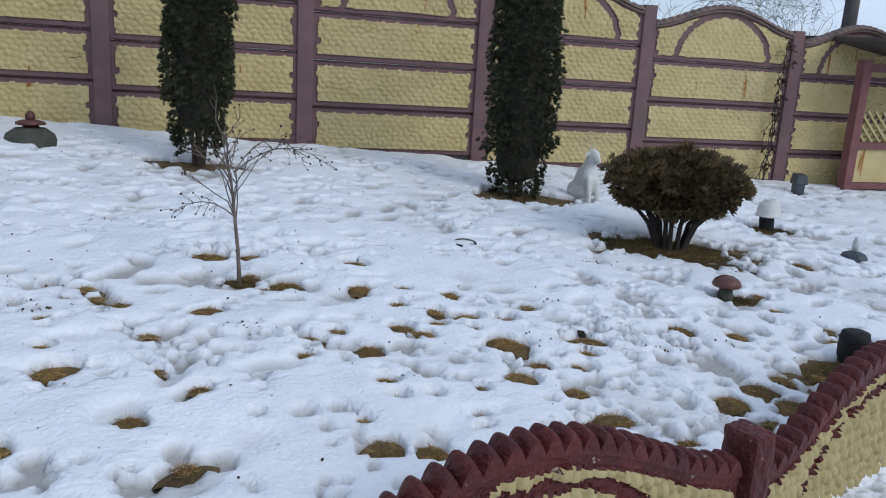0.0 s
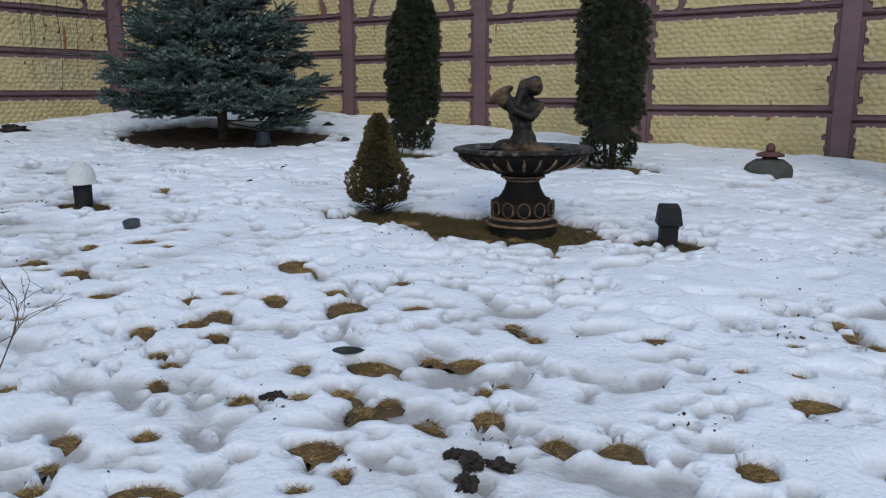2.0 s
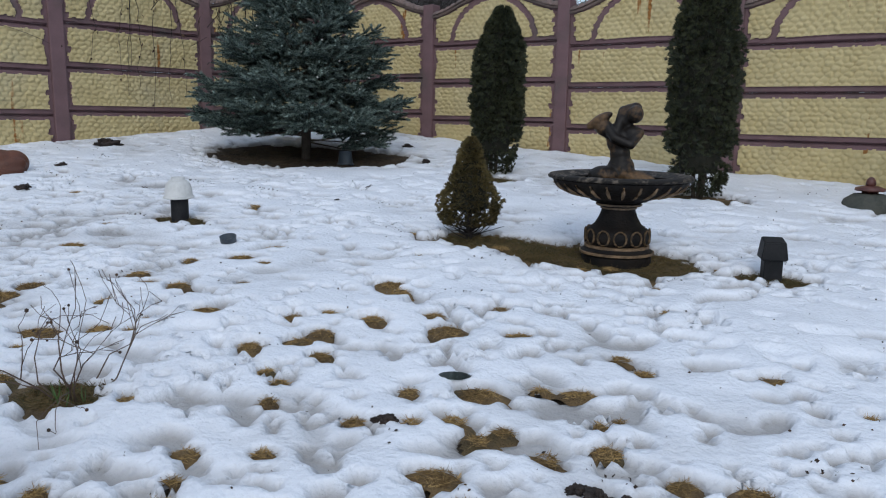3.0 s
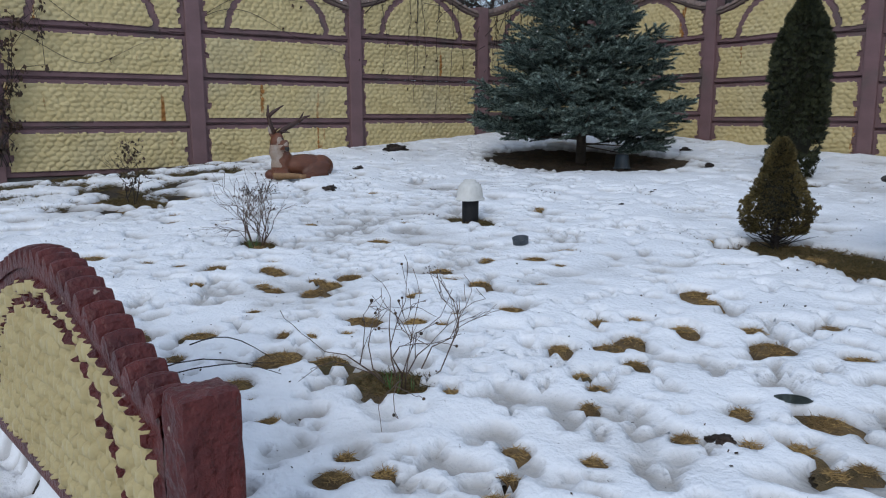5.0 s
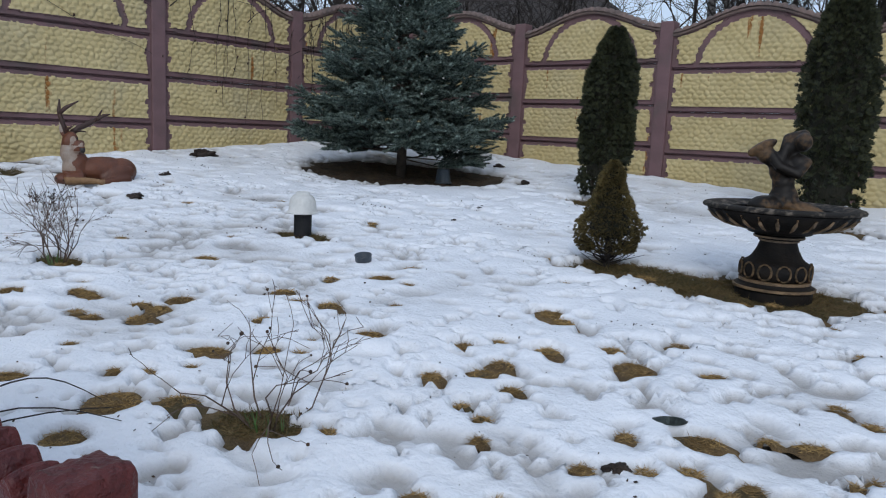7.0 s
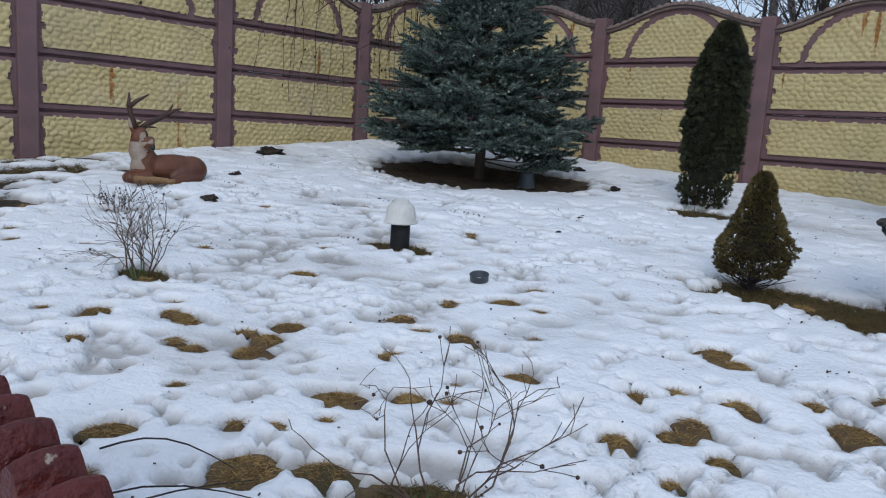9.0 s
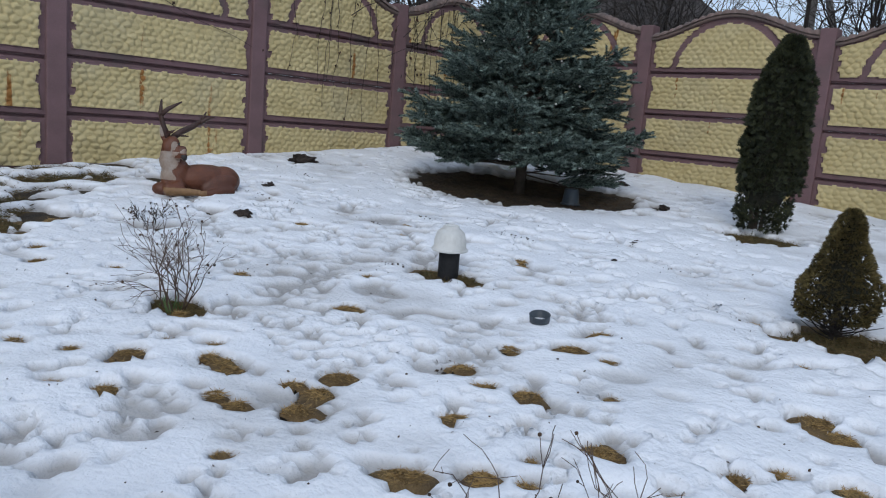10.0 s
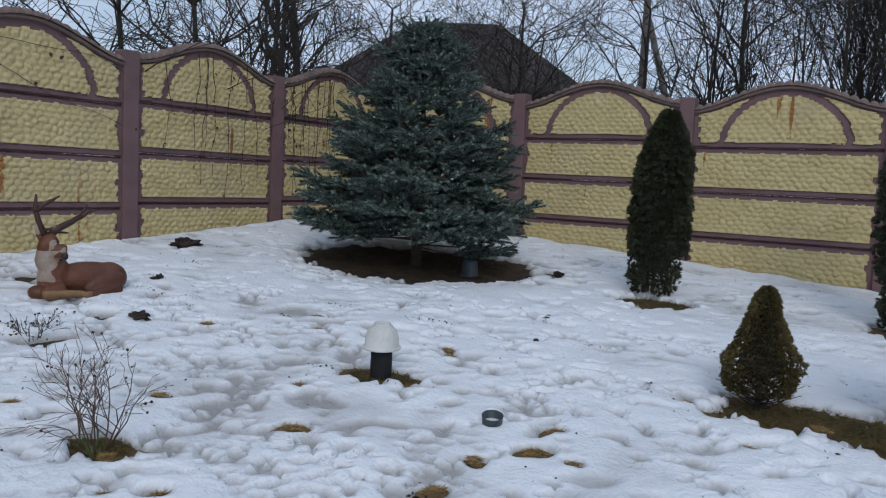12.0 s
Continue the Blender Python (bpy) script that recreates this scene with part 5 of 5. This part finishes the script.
def slope_lamp(m, s, label, material):
    b = thing("garden_spotlight", m, label, "garden lamp", "dark box lamps on the lawn")
    bm = bmesh.new()
    box(bm, (0.105 * s, 0.105 * s, 0.18 * s), pose(0, 0, 0.07 * s), 0.006)
    part("body", bm, material, b)
    bm = bmesh.new()
    made = bmesh.ops.create_cube(bm, size=1.0, matrix=pose(0, 0, 0.19 * s) @ Matrix.Diagonal((0.15 * s, 0.15 * s, 0.115 * s, 1)))
    for v in made["verts"]:
        if v.co.z > 0.19 * s:
            v.co.x *= 0.80
            v.co.y *= 0.80
            v.co.z += v.co.y * 0.15
    bmesh.ops.bevel(bm, geom=bm.edges[:], offset=0.006 * s, segments=2, affect="EDGES")
    part("hood", bm, material, b)
    bm = bmesh.new()
    box(bm, (0.128 * s, 0.128 * s, 0.012), pose(0, 0, 0.135 * s), 0.003)
    part("rim", bm, material, b)
    return b


slope_lamp(pose(-1.64, 4.69, float(lie(-1.64, 4.69)) + 0.01, 0, 0, 25), 1.0, "black box garden lamp with a flared hood", BLACK_PAINT)
slope_lamp(pose(6.78, 7.7, float(lie(6.78, 7.7)) + 0.02, 0, 0, -10), 1.05, "dark box lamp standing by the fence", BLUE_GREY)


def bucket(m):
    b = thing("upturned_bucket", m, "small blue-grey upturned bucket under the spruce", "bucket")
    bm = bmesh.new()
    lathe(bm, [(0.088, 0), (0.09, 0.012), (0.083, 0.018), (0.068, 0.15), (0.06, 0.155), (0.0001, 0.152)], 28)
    part("body", bm, BLUE_GREY, b, smooth=True)
    bm = bmesh.new()
    lathe(bm, [(0.084, 0.0), (0.095, 0.003), (0.095, 0.016), (0.084, 0.019)], 28)
    part("rim", bm, BLUE_GREY, b)


bucket(pose(-6.5, 6.08, float(lie(-6.5, 6.08)) + 0.005))


def wrapped_lamp(m):
    b = thing("wrapped_lamp", m, "short lamp post wrapped in shiny black plastic", "garden lamp")
    bm = bmesh.new()
    lathe(bm, [(0.10, -0.02), (0.098, 0.06), (0.104, 0.13), (0.10, 0.19), (0.092, 0.225), (0.06, 0.235), (0.0001, 0.238)], 36, lambda a, z: 0.05 * noise.noise(Vector((math.cos(a) * 3, math.sin(a) * 3, z * 22))))
    part("wrap", bm, BLACK_PAINT, b, smooth=True)
    heap = Heap()
    ring = [(0.106 * math.cos(w), 0.106 * math.sin(w), 0.185 + 0.006 * math.sin(3 * w)) for w in np.linspace(0, 6.283, 25)]
    heap.tube(ring, [0.005] * 25, 6)
    part("tie", heap.mesh("tie"), BLACK_PAINT, b)


wrapped_lamp(pose(3.2, 3.07, float(lie(3.2, 3.07)) - 0.01) @ Matrix.Diagonal((0.74, 0.74, 0.9, 1)))


def stone_with_figure(m):
    b = thing("stone_mound", m, "dark mossy stone dome topped by a red-brown mushroom figure", "garden ornament")
    bm = bmesh.new()
    lathe(bm, [(0.215, -0.05), (0.22, 0.02), (0.19, 0.09), (0.12, 0.14), (0.0001, 0.155)], 28, lambda a, z: 0.10 * noise.noise(Vector((math.cos(a) * 1.5, math.sin(a) * 1.5, z * 7))))
    part("stone", bm, DARK_STONE, b, smooth=True)
    bm = bmesh.new()
    lathe(bm, [(0.06, 0.13), (0.065, 0.165), (0.12, 0.168), (0.118, 0.19), (0.075, 0.205), (0.05, 0.21), (0.0001, 0.212)], 24)
    part("mushroom_cap", bm, RED_FIGURE, b, "red-brown glazed cap", smooth=True)
    bm = bmesh.new()
    lathe(bm, [(0.03, 0.205), (0.042, 0.225), (0.038, 0.255), (0.02, 0.28), (0.0001, 0.288)], 18)
    part("mushroom_knob", bm, RED_FIGURE, b, smooth=True)


stone_with_figure(pose(-1.55, 7.38, float(lie(-1.55, 7.38)) + 0.02))


def mushroom(m):
    b = thing("mushroom_ornament", m, "small red-brown concrete mushroom standing in the snow", "garden ornament")
    bm = bmesh.new()
    lathe(bm, [(0.05, -0.04), (0.048, 0.03), (0.038, 0.075), (0.04, 0.10)], 20)
    part("stalk", bm, DARK_STONE, b, smooth=True)
    bm = bmesh.new()
    lathe(bm, [(0.035, 0.092), (0.085, 0.088), (0.092, 0.10), (0.078, 0.13), (0.045, 0.152), (0.0001, 0.158)], 28)
    part("cap", bm, RED_FIGURE, b, smooth=True)


mushroom(pose(3.09, 4.01, float(lie(3.09, 4.01)) + 0.02))


def pot(m):
    b = thing("pot_ring", m, "short open grey plastic pot lying in the snow", "flower pot")
    bm = bmesh.new()
    lathe(bm, [(0.068, -0.03), (0.073, 0.055), (0.076, 0.062), (0.070, 0.062), (0.063, -0.02), (0.0001, -0.022)], 32)
    part("wall", bm, BLUE_GREY, b, smooth=True)


pot(pose(-4.55, 3.03, top(-4.55, 3.03) + 0.006, 12, 6) @ Matrix.Scale(0.72, 4))


def shard(m):
    bm = bmesh.new()
    arc = np.linspace(3.3, 6.1, 16)
    outer = [bm.verts.new((0.13 * math.cos(a), 0.13 * math.sin(a), 0.0)) for a in arc]
    inner = [bm.verts.new((0.115 * math.cos(a), 0.13 * math.sin(a) + 0.035 * math.sin(math.pi * i / 15), 0.05 * math.sin(math.pi * i / 15))) for i, a in enumerate(arc)]
    for i in range(15):
        bm.faces.new((outer[i], outer[i + 1], inner[i + 1], inner[i]))
    bmesh.ops.solidify(bm, geom=bm.faces[:], thickness=0.008)
    single("plastic_shard", bm, GREY_PLASTIC, m, "curved grey-green broken plastic piece on snow", "litter", smooth=True)


shard(pose(-2.23, 2.35, top(-2.23, 2.3) + 0.01, 0, 0, 35) @ Matrix.Scale(0.55, 4))


def ring_lid(m):
    b = thing("round_lid", m, "dark round lid with a pale centre on snow", "lid")
    bm = bmesh.new()
    lathe(bm, [(0.064, 0), (0.078, 0.0), (0.082, 0.012), (0.075, 0.018), (0.064, 0.012)], 32)
    part("rim", bm, BLACK_PAINT, b, smooth=True)
    bm = bmesh.new()
    lathe(bm, [(0.066, 0.002), (0.065, 0.012), (0.0001, 0.013)], 32)
    part("disc", bm, WHITE_PLASTIC, b)


ring_lid(pose(1.61, 4.87, top(1.61, 4.87) + 0.0, 6, 0))


def float_bottle(m):
    b = thing("lamp_spike", m, "dark ground lamp with a cloudy plastic tube", "garden lamp")
    bm = bmesh.new()
    lathe(bm, [(0.10, -0.02), (0.105, 0.03), (0.085, 0.06), (0.05, 0.075), (0.0001, 0.08)], 24)
    part("base", bm, BLUE_GREY, b, smooth=True)
    bm = bmesh.new()
    lathe(bm, [(0.025, 0.07), (0.025, 0.16), (0.014, 0.18), (0.014, 0.195), (0.0001, 0.196)], 16)
    part("tube", bm, CLEAR, b, smooth=True)


float_bottle(pose(5.0, 4.94, float(lie(5.0, 4.94)) + 0.03))

heap = Heap()
heap.tube([(0, 0, -0.1), (0.0, 0.0, 0.12), (-0.02, 0, 0.27)], [0.028, 0.026, 0.024], 8)
single("stake", heap.mesh("stake"), BLACK_PAINT, pose(-6.89, 0.16, float(lie(-6.89, 0.16))), "short dark stake leaning in the snow", "stake")


DARK_SOIL = surface("wet_dark_soil", (0.016, 0.012, 0.010), (0.045, 0.030, 0.022), scale=16, rough=0.9, bump=0.9, grain=70)


def clod(x, y, s, seed):
    """A crumbled lump of dark soil."""
    bm = bmesh.new()
    bmesh.ops.create_icosphere(bm, subdivisions=4, radius=1.0)
    for v in bm.verts:
        p = v.co.copy()
        v.co *= 1 + 0.7 * noise.noise(p * 1.7 + Vector((seed * 7.3, 0, 0))) + 0.45 * noise.noise(p * 4.3 + Vector((0, seed * 3.1, 0)))
        v.co = Vector((v.co.x * s, v.co.y * s * 0.6, v.co.z * s * 0.45))
    single("soil_clod", bm, DARK_SOIL, pose(x, y, top(x, y) - 0.004, 0, 0, seed * 50), "dark crumbled clod of earth lying on snow", "clod", "clods on the snow")


for i, (x, y, s) in enumerate([(-5.19, 5.09, 0.06), (-5.0, 4.46, 0.045), (-5.83, 6.67, 0.06), (-6.79, 7.49, 0.07), (-8.91, 4.68, 0.13), (-8.03, 3.71, 0.07), (-7.28, 3.0, 0.10), (-2.2, 1.9, 0.04), (1.75, 3.35, 0.035), (-1.40, 1.93, 0.05), (-1.32, 1.96, 0.04), (-1.47, 1.94, 0.035), (-1.36, 1.83, 0.045)]):
    clod(x, y, s, i + 1)


# loose canes lying over the bank beside the near wall end
for i, (a, b, c) in enumerate([((-3.85, 0.42), (-3.55, 0.95), 0.08), ((-3.75, 0.30), (-3.65, 1.0), 0.05), ((-4.1, 0.75), (-3.75, 0.98), 0.06)]):
    heap = Heap()
    pts = []
    for t in np.linspace(0, 1, 7):
        x, y = a[0] + (b[0] - a[0]) * t, a[1] + (b[1] - a[1]) * t
        pts.append((x, y, top(x, y) + 0.012 + c * math.sin(math.pi * t)))
    heap.tube(pts, [0.0034, 0.0034, 0.003, 0.0028, 0.0026, 0.002, 0.0014], 5)
    single("loose_cane", heap.mesh("loose_cane"), DARK_BARK, Matrix(), "thin dark cane lying across the snow", "cane", "loose canes")


# small white bulbs hung in the spruce
r_ = random.Random(77)
garland = thing("fairy_lights", pose(*spruce_at), "string of small white bulbs hung in the spruce", "fairy lights")
bulb_bm = bmesh.new()
bmesh.ops.create_icosphere(bulb_bm, subdivisions=2, radius=0.010)
bulb_mesh = bpy.data.meshes.new("bulb")
bulb_bm.to_mesh(bulb_mesh)
bulb_bm.free()
wire = []
for k in range(54):
    h = 0.75 + 1.15 * k / 54
    a = 0.95 * k
    q = 1.18 * (1 - h / 2.43) ** 0.92 * 0.97 + 0.03
    p = (q * math.cos(a), q * math.sin(a), h + r_.uniform(-0.04, 0.04))
    wire.append(p)
    bulb = part("bulb", bulb_mesh, WHITE_PLASTIC, garland, smooth=True)
    bulb.location = p
heap = Heap()
heap.tube(wire, [0.0018] * len(wire), 3)
part("wire", heap.mesh("wire"), BLACK_PAINT, garland)

# ---- vines on the side fence ----
def vine(points, name_label, seed, leaves=6, radius=0.004):
    r = random.Random(seed)
    v = thing("vine", Matrix(), name_label, "vine", "dry vines on the fence")
    heap = Heap()
    heap.tube(points, [radius * (1 - 0.6 * i / len(points)) for i in range(len(points))], 4)
    part("stem", heap.mesh("stem"), DARK_BARK, v)
    if leaves:
        ms = []
        for k in range(leaves):
            p = Vector(r.choice(points[1:]))
            ms.append(facing(p + Vector((0.02, r.normalvariate(0, 0.02), r.normalvariate(0, 0.03))), (r.normalvariate(0, 0.6), r.normalvariate(0, 0.6), -1), r.uniform(0, 6), r.uniform(0.03, 0.06)))
        tagged(part("foliage", scatter("foliage", LEAF, ms), DRY_LEAF, v), kind="stuff")


r_ = random.Random(90)
for k in range(22):
    y = r_.choice([r_.uniform(4.7, 6.35), r_.uniform(5.3, 6.4), r_.uniform(6.6, 7.6)])
    z1, z0 = 2.35 + 0.25 * math.sin(math.pi * ((y - 4.5) % 2) / 2), r_.uniform(0.9, 1.75)
    pts, off = [], 0.0
    for i in range(12):
        t = i / 11
        off += r_.normalvariate(0, 0.018)
        pts.append((-9.455 + 0.012 * math.sin(7 * t + k), y + off, z1 + (z0 - z1) * t))
    vine(pts, "dry brown vine hanging down the cream fence", k, r_.choice([0, 2, 5, 9]))
for k in range(4):
    pts = []
    for i in range(16):
        t = i / 15
        y = 2.6 + 1.9 * t if k < 2 else 0.5 + 1.6 * t
        pts.append((-9.46, y, 2.15 + 0.28 * math.sin(3.1 * t + k) + 0.05 * math.sin(9 * t) - 0.25 * (k % 2)))
    vine(pts, "thin bare vine creeping along the fence", 40 + k, 3)
# denser creeper with dark leaves climbing the far post of the side fence
for k in range(9):
    pts = [(-9.40 + r_.uniform(-0.03, 0.03), 0.45 + r_.normalvariate(0, 0.10) + 0.05 * math.sin(4 * t + k) + (0.25 * t * (k % 3)), 0.55 + t * r_.uniform(1.3, 2.0)) for t in np.linspace(0, 1, 9)]
    vine(pts, "leafy dark creeper climbing the fence post", 60 + k, 70, 0.006)
# creeper by the far right post
for k in range(6):
    pts = [(6.95 + r_.normalvariate(0, 0.05) - 0.12 * (1 - t), 8.45, -0.05 + t * 1.75) for t in np.linspace(0, 1, 9)]
    vine(pts, "evergreen creeper beside the mauve fence post", 80 + k, 50 if k < 4 else 20, 0.006)

# ---- corner of a garden shelter ----
SHELTER = surface("faded_red_timber_paint", (0.21, 0.085, 0.085), (0.16, 0.065, 0.065), scale=6, rough=0.7, bump=0.4, grain=60)
ROOFING = surface("brown_roof_sheet", (0.075, 0.055, 0.048), (0.05, 0.04, 0.036), scale=6, rough=0.8, bump=0.5, grain=50)
shelter = thing("garden_shelter", pose(7.95, 8.2, 0.02), "faded red timber shelter corner with a cream lattice", "shelter")
for dx in (0.0, 1.9):
    bm = bmesh.new()
    box(bm, (0.13, 0.13, 1.75), pose(dx, 0, 0.68), 0.008)
    part("post", bm, SHELTER, shelter)
for z, h in ((0.47, 0.09), (-0.06, 0.08), (1.46, 0.10)):
    bm = bmesh.new()
    box(bm, (1.77, 0.08, h), pose(0.95, 0, z), 0.006)
    part("rail", bm, SHELTER, shelter)
bm = bmesh.new()
box(bm, (1.77, 0.03, 0.44), pose(0.95, 0.02, 0.205))
part("panel", bm, CREAM, shelter)
for k in range(-4, 15):
    for sgn in (-1, 1):
        x0 = 0.065 + k * 0.125 + (0.0 if sgn > 0 else 0.5)
        a, b = Vector((x0, 0.012 * sgn, 0.52)), Vector((x0 + 0.40 * sgn, 0.012 * sgn, 0.92))
        ta = [t for t in np.linspace(0, 1, 41) if 0.07 < (a.lerp(b, t)).x < 1.83]
        if len(ta) < 4:
            continue
        p, q = a.lerp(b, ta[0]), a.lerp(b, ta[-1])
        bm = bmesh.new()
        d = q - p
        box(bm, (d.length, 0.012, 0.032), Matrix.Translation((p + q) / 2) @ Matrix.Rotation(-math.atan2(d.z, d.x), 4, "Y"))
        part("slat", bm, PALE_CREAM, shelter)
bm = bmesh.new()
box(bm, (2.6, 1.6, 0.06), pose(1.05, 0.15, 1.60, 3, 9, 0), 0.01)
part("roof", bm, ROOFING, shelter)

# ---- beyond the fence ----
SLATE = surface("dark_weathered_roof", (0.035, 0.030, 0.028), (0.06, 0.05, 0.045), scale=3, rough=0.9, bump=0.8, grain=12, depth=0.05)
RENDERED = surface("grey_house_render", (0.24, 0.23, 0.21), (0.18, 0.17, 0.16), scale=2, rough=0.9, bump=0.4, grain=30)
POLE_WOOD = surface("grey_pole_concrete", (0.13, 0.12, 0.115), (0.09, 0.085, 0.08), scale=4, rough=0.9, bump=0.4, grain=40)


def house(m, label, ridge, long, wide, eave, crown, chimney=True):
    h = thing("house", m, label, "house")
    bm = bmesh.new()
    box(bm, (long * 2 - 0.8, wide * 2 - 0.8, eave + 0.6), pose(0, 0, (eave - 0.6) / 2))
    part("wall", bm, RENDERED, h)
    bm = bmesh.new()
    c = [bm.verts.new((x, y, eave)) for x, y in ((-long, -wide), (long, -wide), (long, wide), (-long, wide))]
    u = [bm.verts.new((x, y, eave - 0.14)) for x, y in ((-long, -wide), (long, -wide), (long, wide), (-long, wide))]
    a, b = bm.verts.new((-ridge, 0, crown)), bm.verts.new((ridge, 0, crown))
    for f in ((c[0], c[1], b, a), (c[1], c[2], b), (c[2], c[3], a, b), (c[3], c[0], a), tuple(u[::-1])):
        bm.faces.new(f)
    for i in range(4):
        bm.faces.new((u[i], u[(i + 1) % 4], c[(i + 1) % 4], c[i]))
    roof = part("roof", bm, SLATE, h, "dark weathered hipped roof")
    if chimney:
        bm = bmesh.new()
        box(bm, (0.6, 0.6, 1.5), pose(-long * 0.62, -0.6, eave + (crown - eave) * 0.55), 0.03)
        part("chimney", bm, RENDERED, roof)


yaw = math.degrees(math.atan2(1.51, 2.61))
house(pose(-17.2, 22.72, 1.0, 0, 0, yaw), "neighbouring house with a dark hipped roof behind bare trees", 1.45, 4.3, 3.6, 3.2, 5.85, False)
house(pose(-19.6, 5.6, 1.0, 0, 0, 58), "neighbouring house with a dark low roof beyond the fence", 2.0, 4.0, 3.6, 1.2, 3.1, False)

pole = thing("utility_pole", pose(-11.05, 24.37, 0.8), "grey utility pole with a raking strut", "utility pole")
heap = Heap()
heap.tube([(0, 0, -0.2), (0, 0, 4), (0, 0, 8.2)], [0.16, 0.14, 0.11], 8)
part("mast", heap.mesh("mast"), POLE_WOOD, pole, smooth=True)
heap = Heap()
heap.tube([(1.75, 0.45, -0.2), (0.1, 0.02, 6.0)], [0.13, 0.10], 8)
part("strut", heap.mesh("strut"), POLE_WOOD, pole, smooth=True)
bm = bmesh.new()
box(bm, (1.3, 0.10, 0.10), pose(0, 0, 6.75), 0.01)
part("crossarm", bm, POLE_WOOD, pole)
for x in (-0.55, 0.0, 0.55):
    bm = bmesh.new()
    lathe(bm, [(0.03, 0), (0.06, 0.05), (0.06, 0.12), (0.03, 0.16)], 10)
    part("insulator", bm, DARK_BARK, pole).location = (x, 0, 6.8)
right_pole = thing("utility_pole", pose(11.4, 12.3, -0.5), "pale concrete utility pole behind the fence", "utility pole")
heap = Heap()
heap.tube([(0, 0, -0.2), (0, 0, 7.5)], [0.14, 0.11], 8)
part("mast", heap.mesh("mast"), POLE_WOOD, right_pole, smooth=True)


def bare_tree(seed, height, girth, spread, depth, shrink=(0.6, 0.85), kids=(2, 3)):
    """Trunk and crown meshes of a leafless tree."""
    r = random.Random(seed)
    trunk, crown, tips = Heap(), Heap(), []
    p = Vector((0, 0, -0.3))
    pts = [p]
    for i in range(4):
        p = p + Vector((r.normalvariate(0, 0.08), r.normalvariate(0, 0.08), height * 0.2))
        pts.append(p)
    radii = [girth * (1 - 0.17 * i) for i in range(5)]
    trunk.tube(pts, radii, 7)
    for i in range(1, 5):
        for k in range(3 if i < 4 else 4):
            a = r.uniform(0, 6.28)
            d = Vector((math.cos(a) * spread, math.sin(a) * spread, r.uniform(0.5, 1.1))).normalized()
            grow(crown, pts[i], d, height * r.uniform(0.20, 0.30), radii[i] * 0.6, depth, r, tips, 0.35, 0.5, kids, -0.03, 0.56, shrink, 0.0042)
    return trunk.mesh("trunk"), crown.mesh("crown")


TREES = [bare_tree(101, 5.5, 0.075, 0.9, 4), bare_tree(102, 6.5, 0.10, 0.7, 4), bare_tree(103, 4.6, 0.055, 1.0, 4), bare_tree(104, 6.8, 0.042, 0.30, 3, (0.65, 0.95))]


def plant(kind_, x, y, turn, s, label):
    t = thing("tree", pose(x, y, float(lie(max(-12, min(11, x)), 11 if y > 11 else y)) - 0.1, 0, 0, turn) @ Matrix.Scale(s, 4), label, "tree", "bare trees beyond the fence")
    part("trunk", TREES[kind_][0], DARK_BARK, t)
    tagged(part("crown", TREES[kind_][1], DARK_BARK, t), kind="stuff")


r_ = random.Random(55)
SPREADING, SLIM = "leafless dark tree with a tangled crown", "slim upright leafless tree behind the fence"
for k, (kind_, x, y, s) in enumerate([(1, -12.5, 10.1, 1.0), (0, -13.6, 8.8, 1.05), (0, -12.2, 6.3, 0.85), (2, -11.6, 8.2, 0.9), (1, -15.0, 12.2, 1.1), (0, -14.6, 15.5, 1.1), (0, -11.6, 16.5, 1.1),
        (2, -9.5, 13.5, 0.95), (0, -8.6, 17.5, 1.15), (1, -6.5, 18.5, 1.1), (0, -13.4, 19.6, 1.1), (1, -18.5, 15.0, 1.2), (2, -13.0, 3.9, 0.8), (0, -15.5, 2.0, 0.9), (2, 8.9, 14.2, 0.62), (2, 13.2, 16.0, 0.7), (2, 11.9, 14.2, 0.6), (0, 6.8, 20.0, 0.7)]):
    plant(kind_, x, y, r_.uniform(0, 360), s, SPREADING)
for k in range(40):
    plant(3, -6.4 + r_.uniform(0, 6.0), r_.uniform(11.2, 15.5), r_.uniform(0, 360), r_.uniform(0.62, 1.0), SLIM)

# tangled brush close behind the fence
r_ = random.Random(66)
brush, tips = Heap(), []
for k in range(230):
    if k < 150:
        x, y = r_.uniform(-11.5, -0.5), 9.3 + abs(r_.normalvariate(0, 2.2))
    else:
        x, y = -10.2 - abs(r_.normalvariate(0, 1.6)), r_.uniform(3.0, 9.5)
    g = float(lie(max(-12, x), min(y, 11))) - 0.1
    grow(brush, Vector((x, y, g)), Vector((r_.normalvariate(0, 0.22), r_.normalvariate(0, 0.22), 1)).normalized(), r_.uniform(1.1, 1.9) if x < -6.5 else r_.uniform(0.6, 1.15), 0.013, 2, r_, tips, 0.3, 0.5, (2, 4), 0.0, 0.6, (0.55, 0.9), 0.0035)
tagged(part("brushwood", brush.mesh("brushwood"), DARK_BARK), "tangled leafless brushwood behind the fence", "brushwood", kind="stuff")
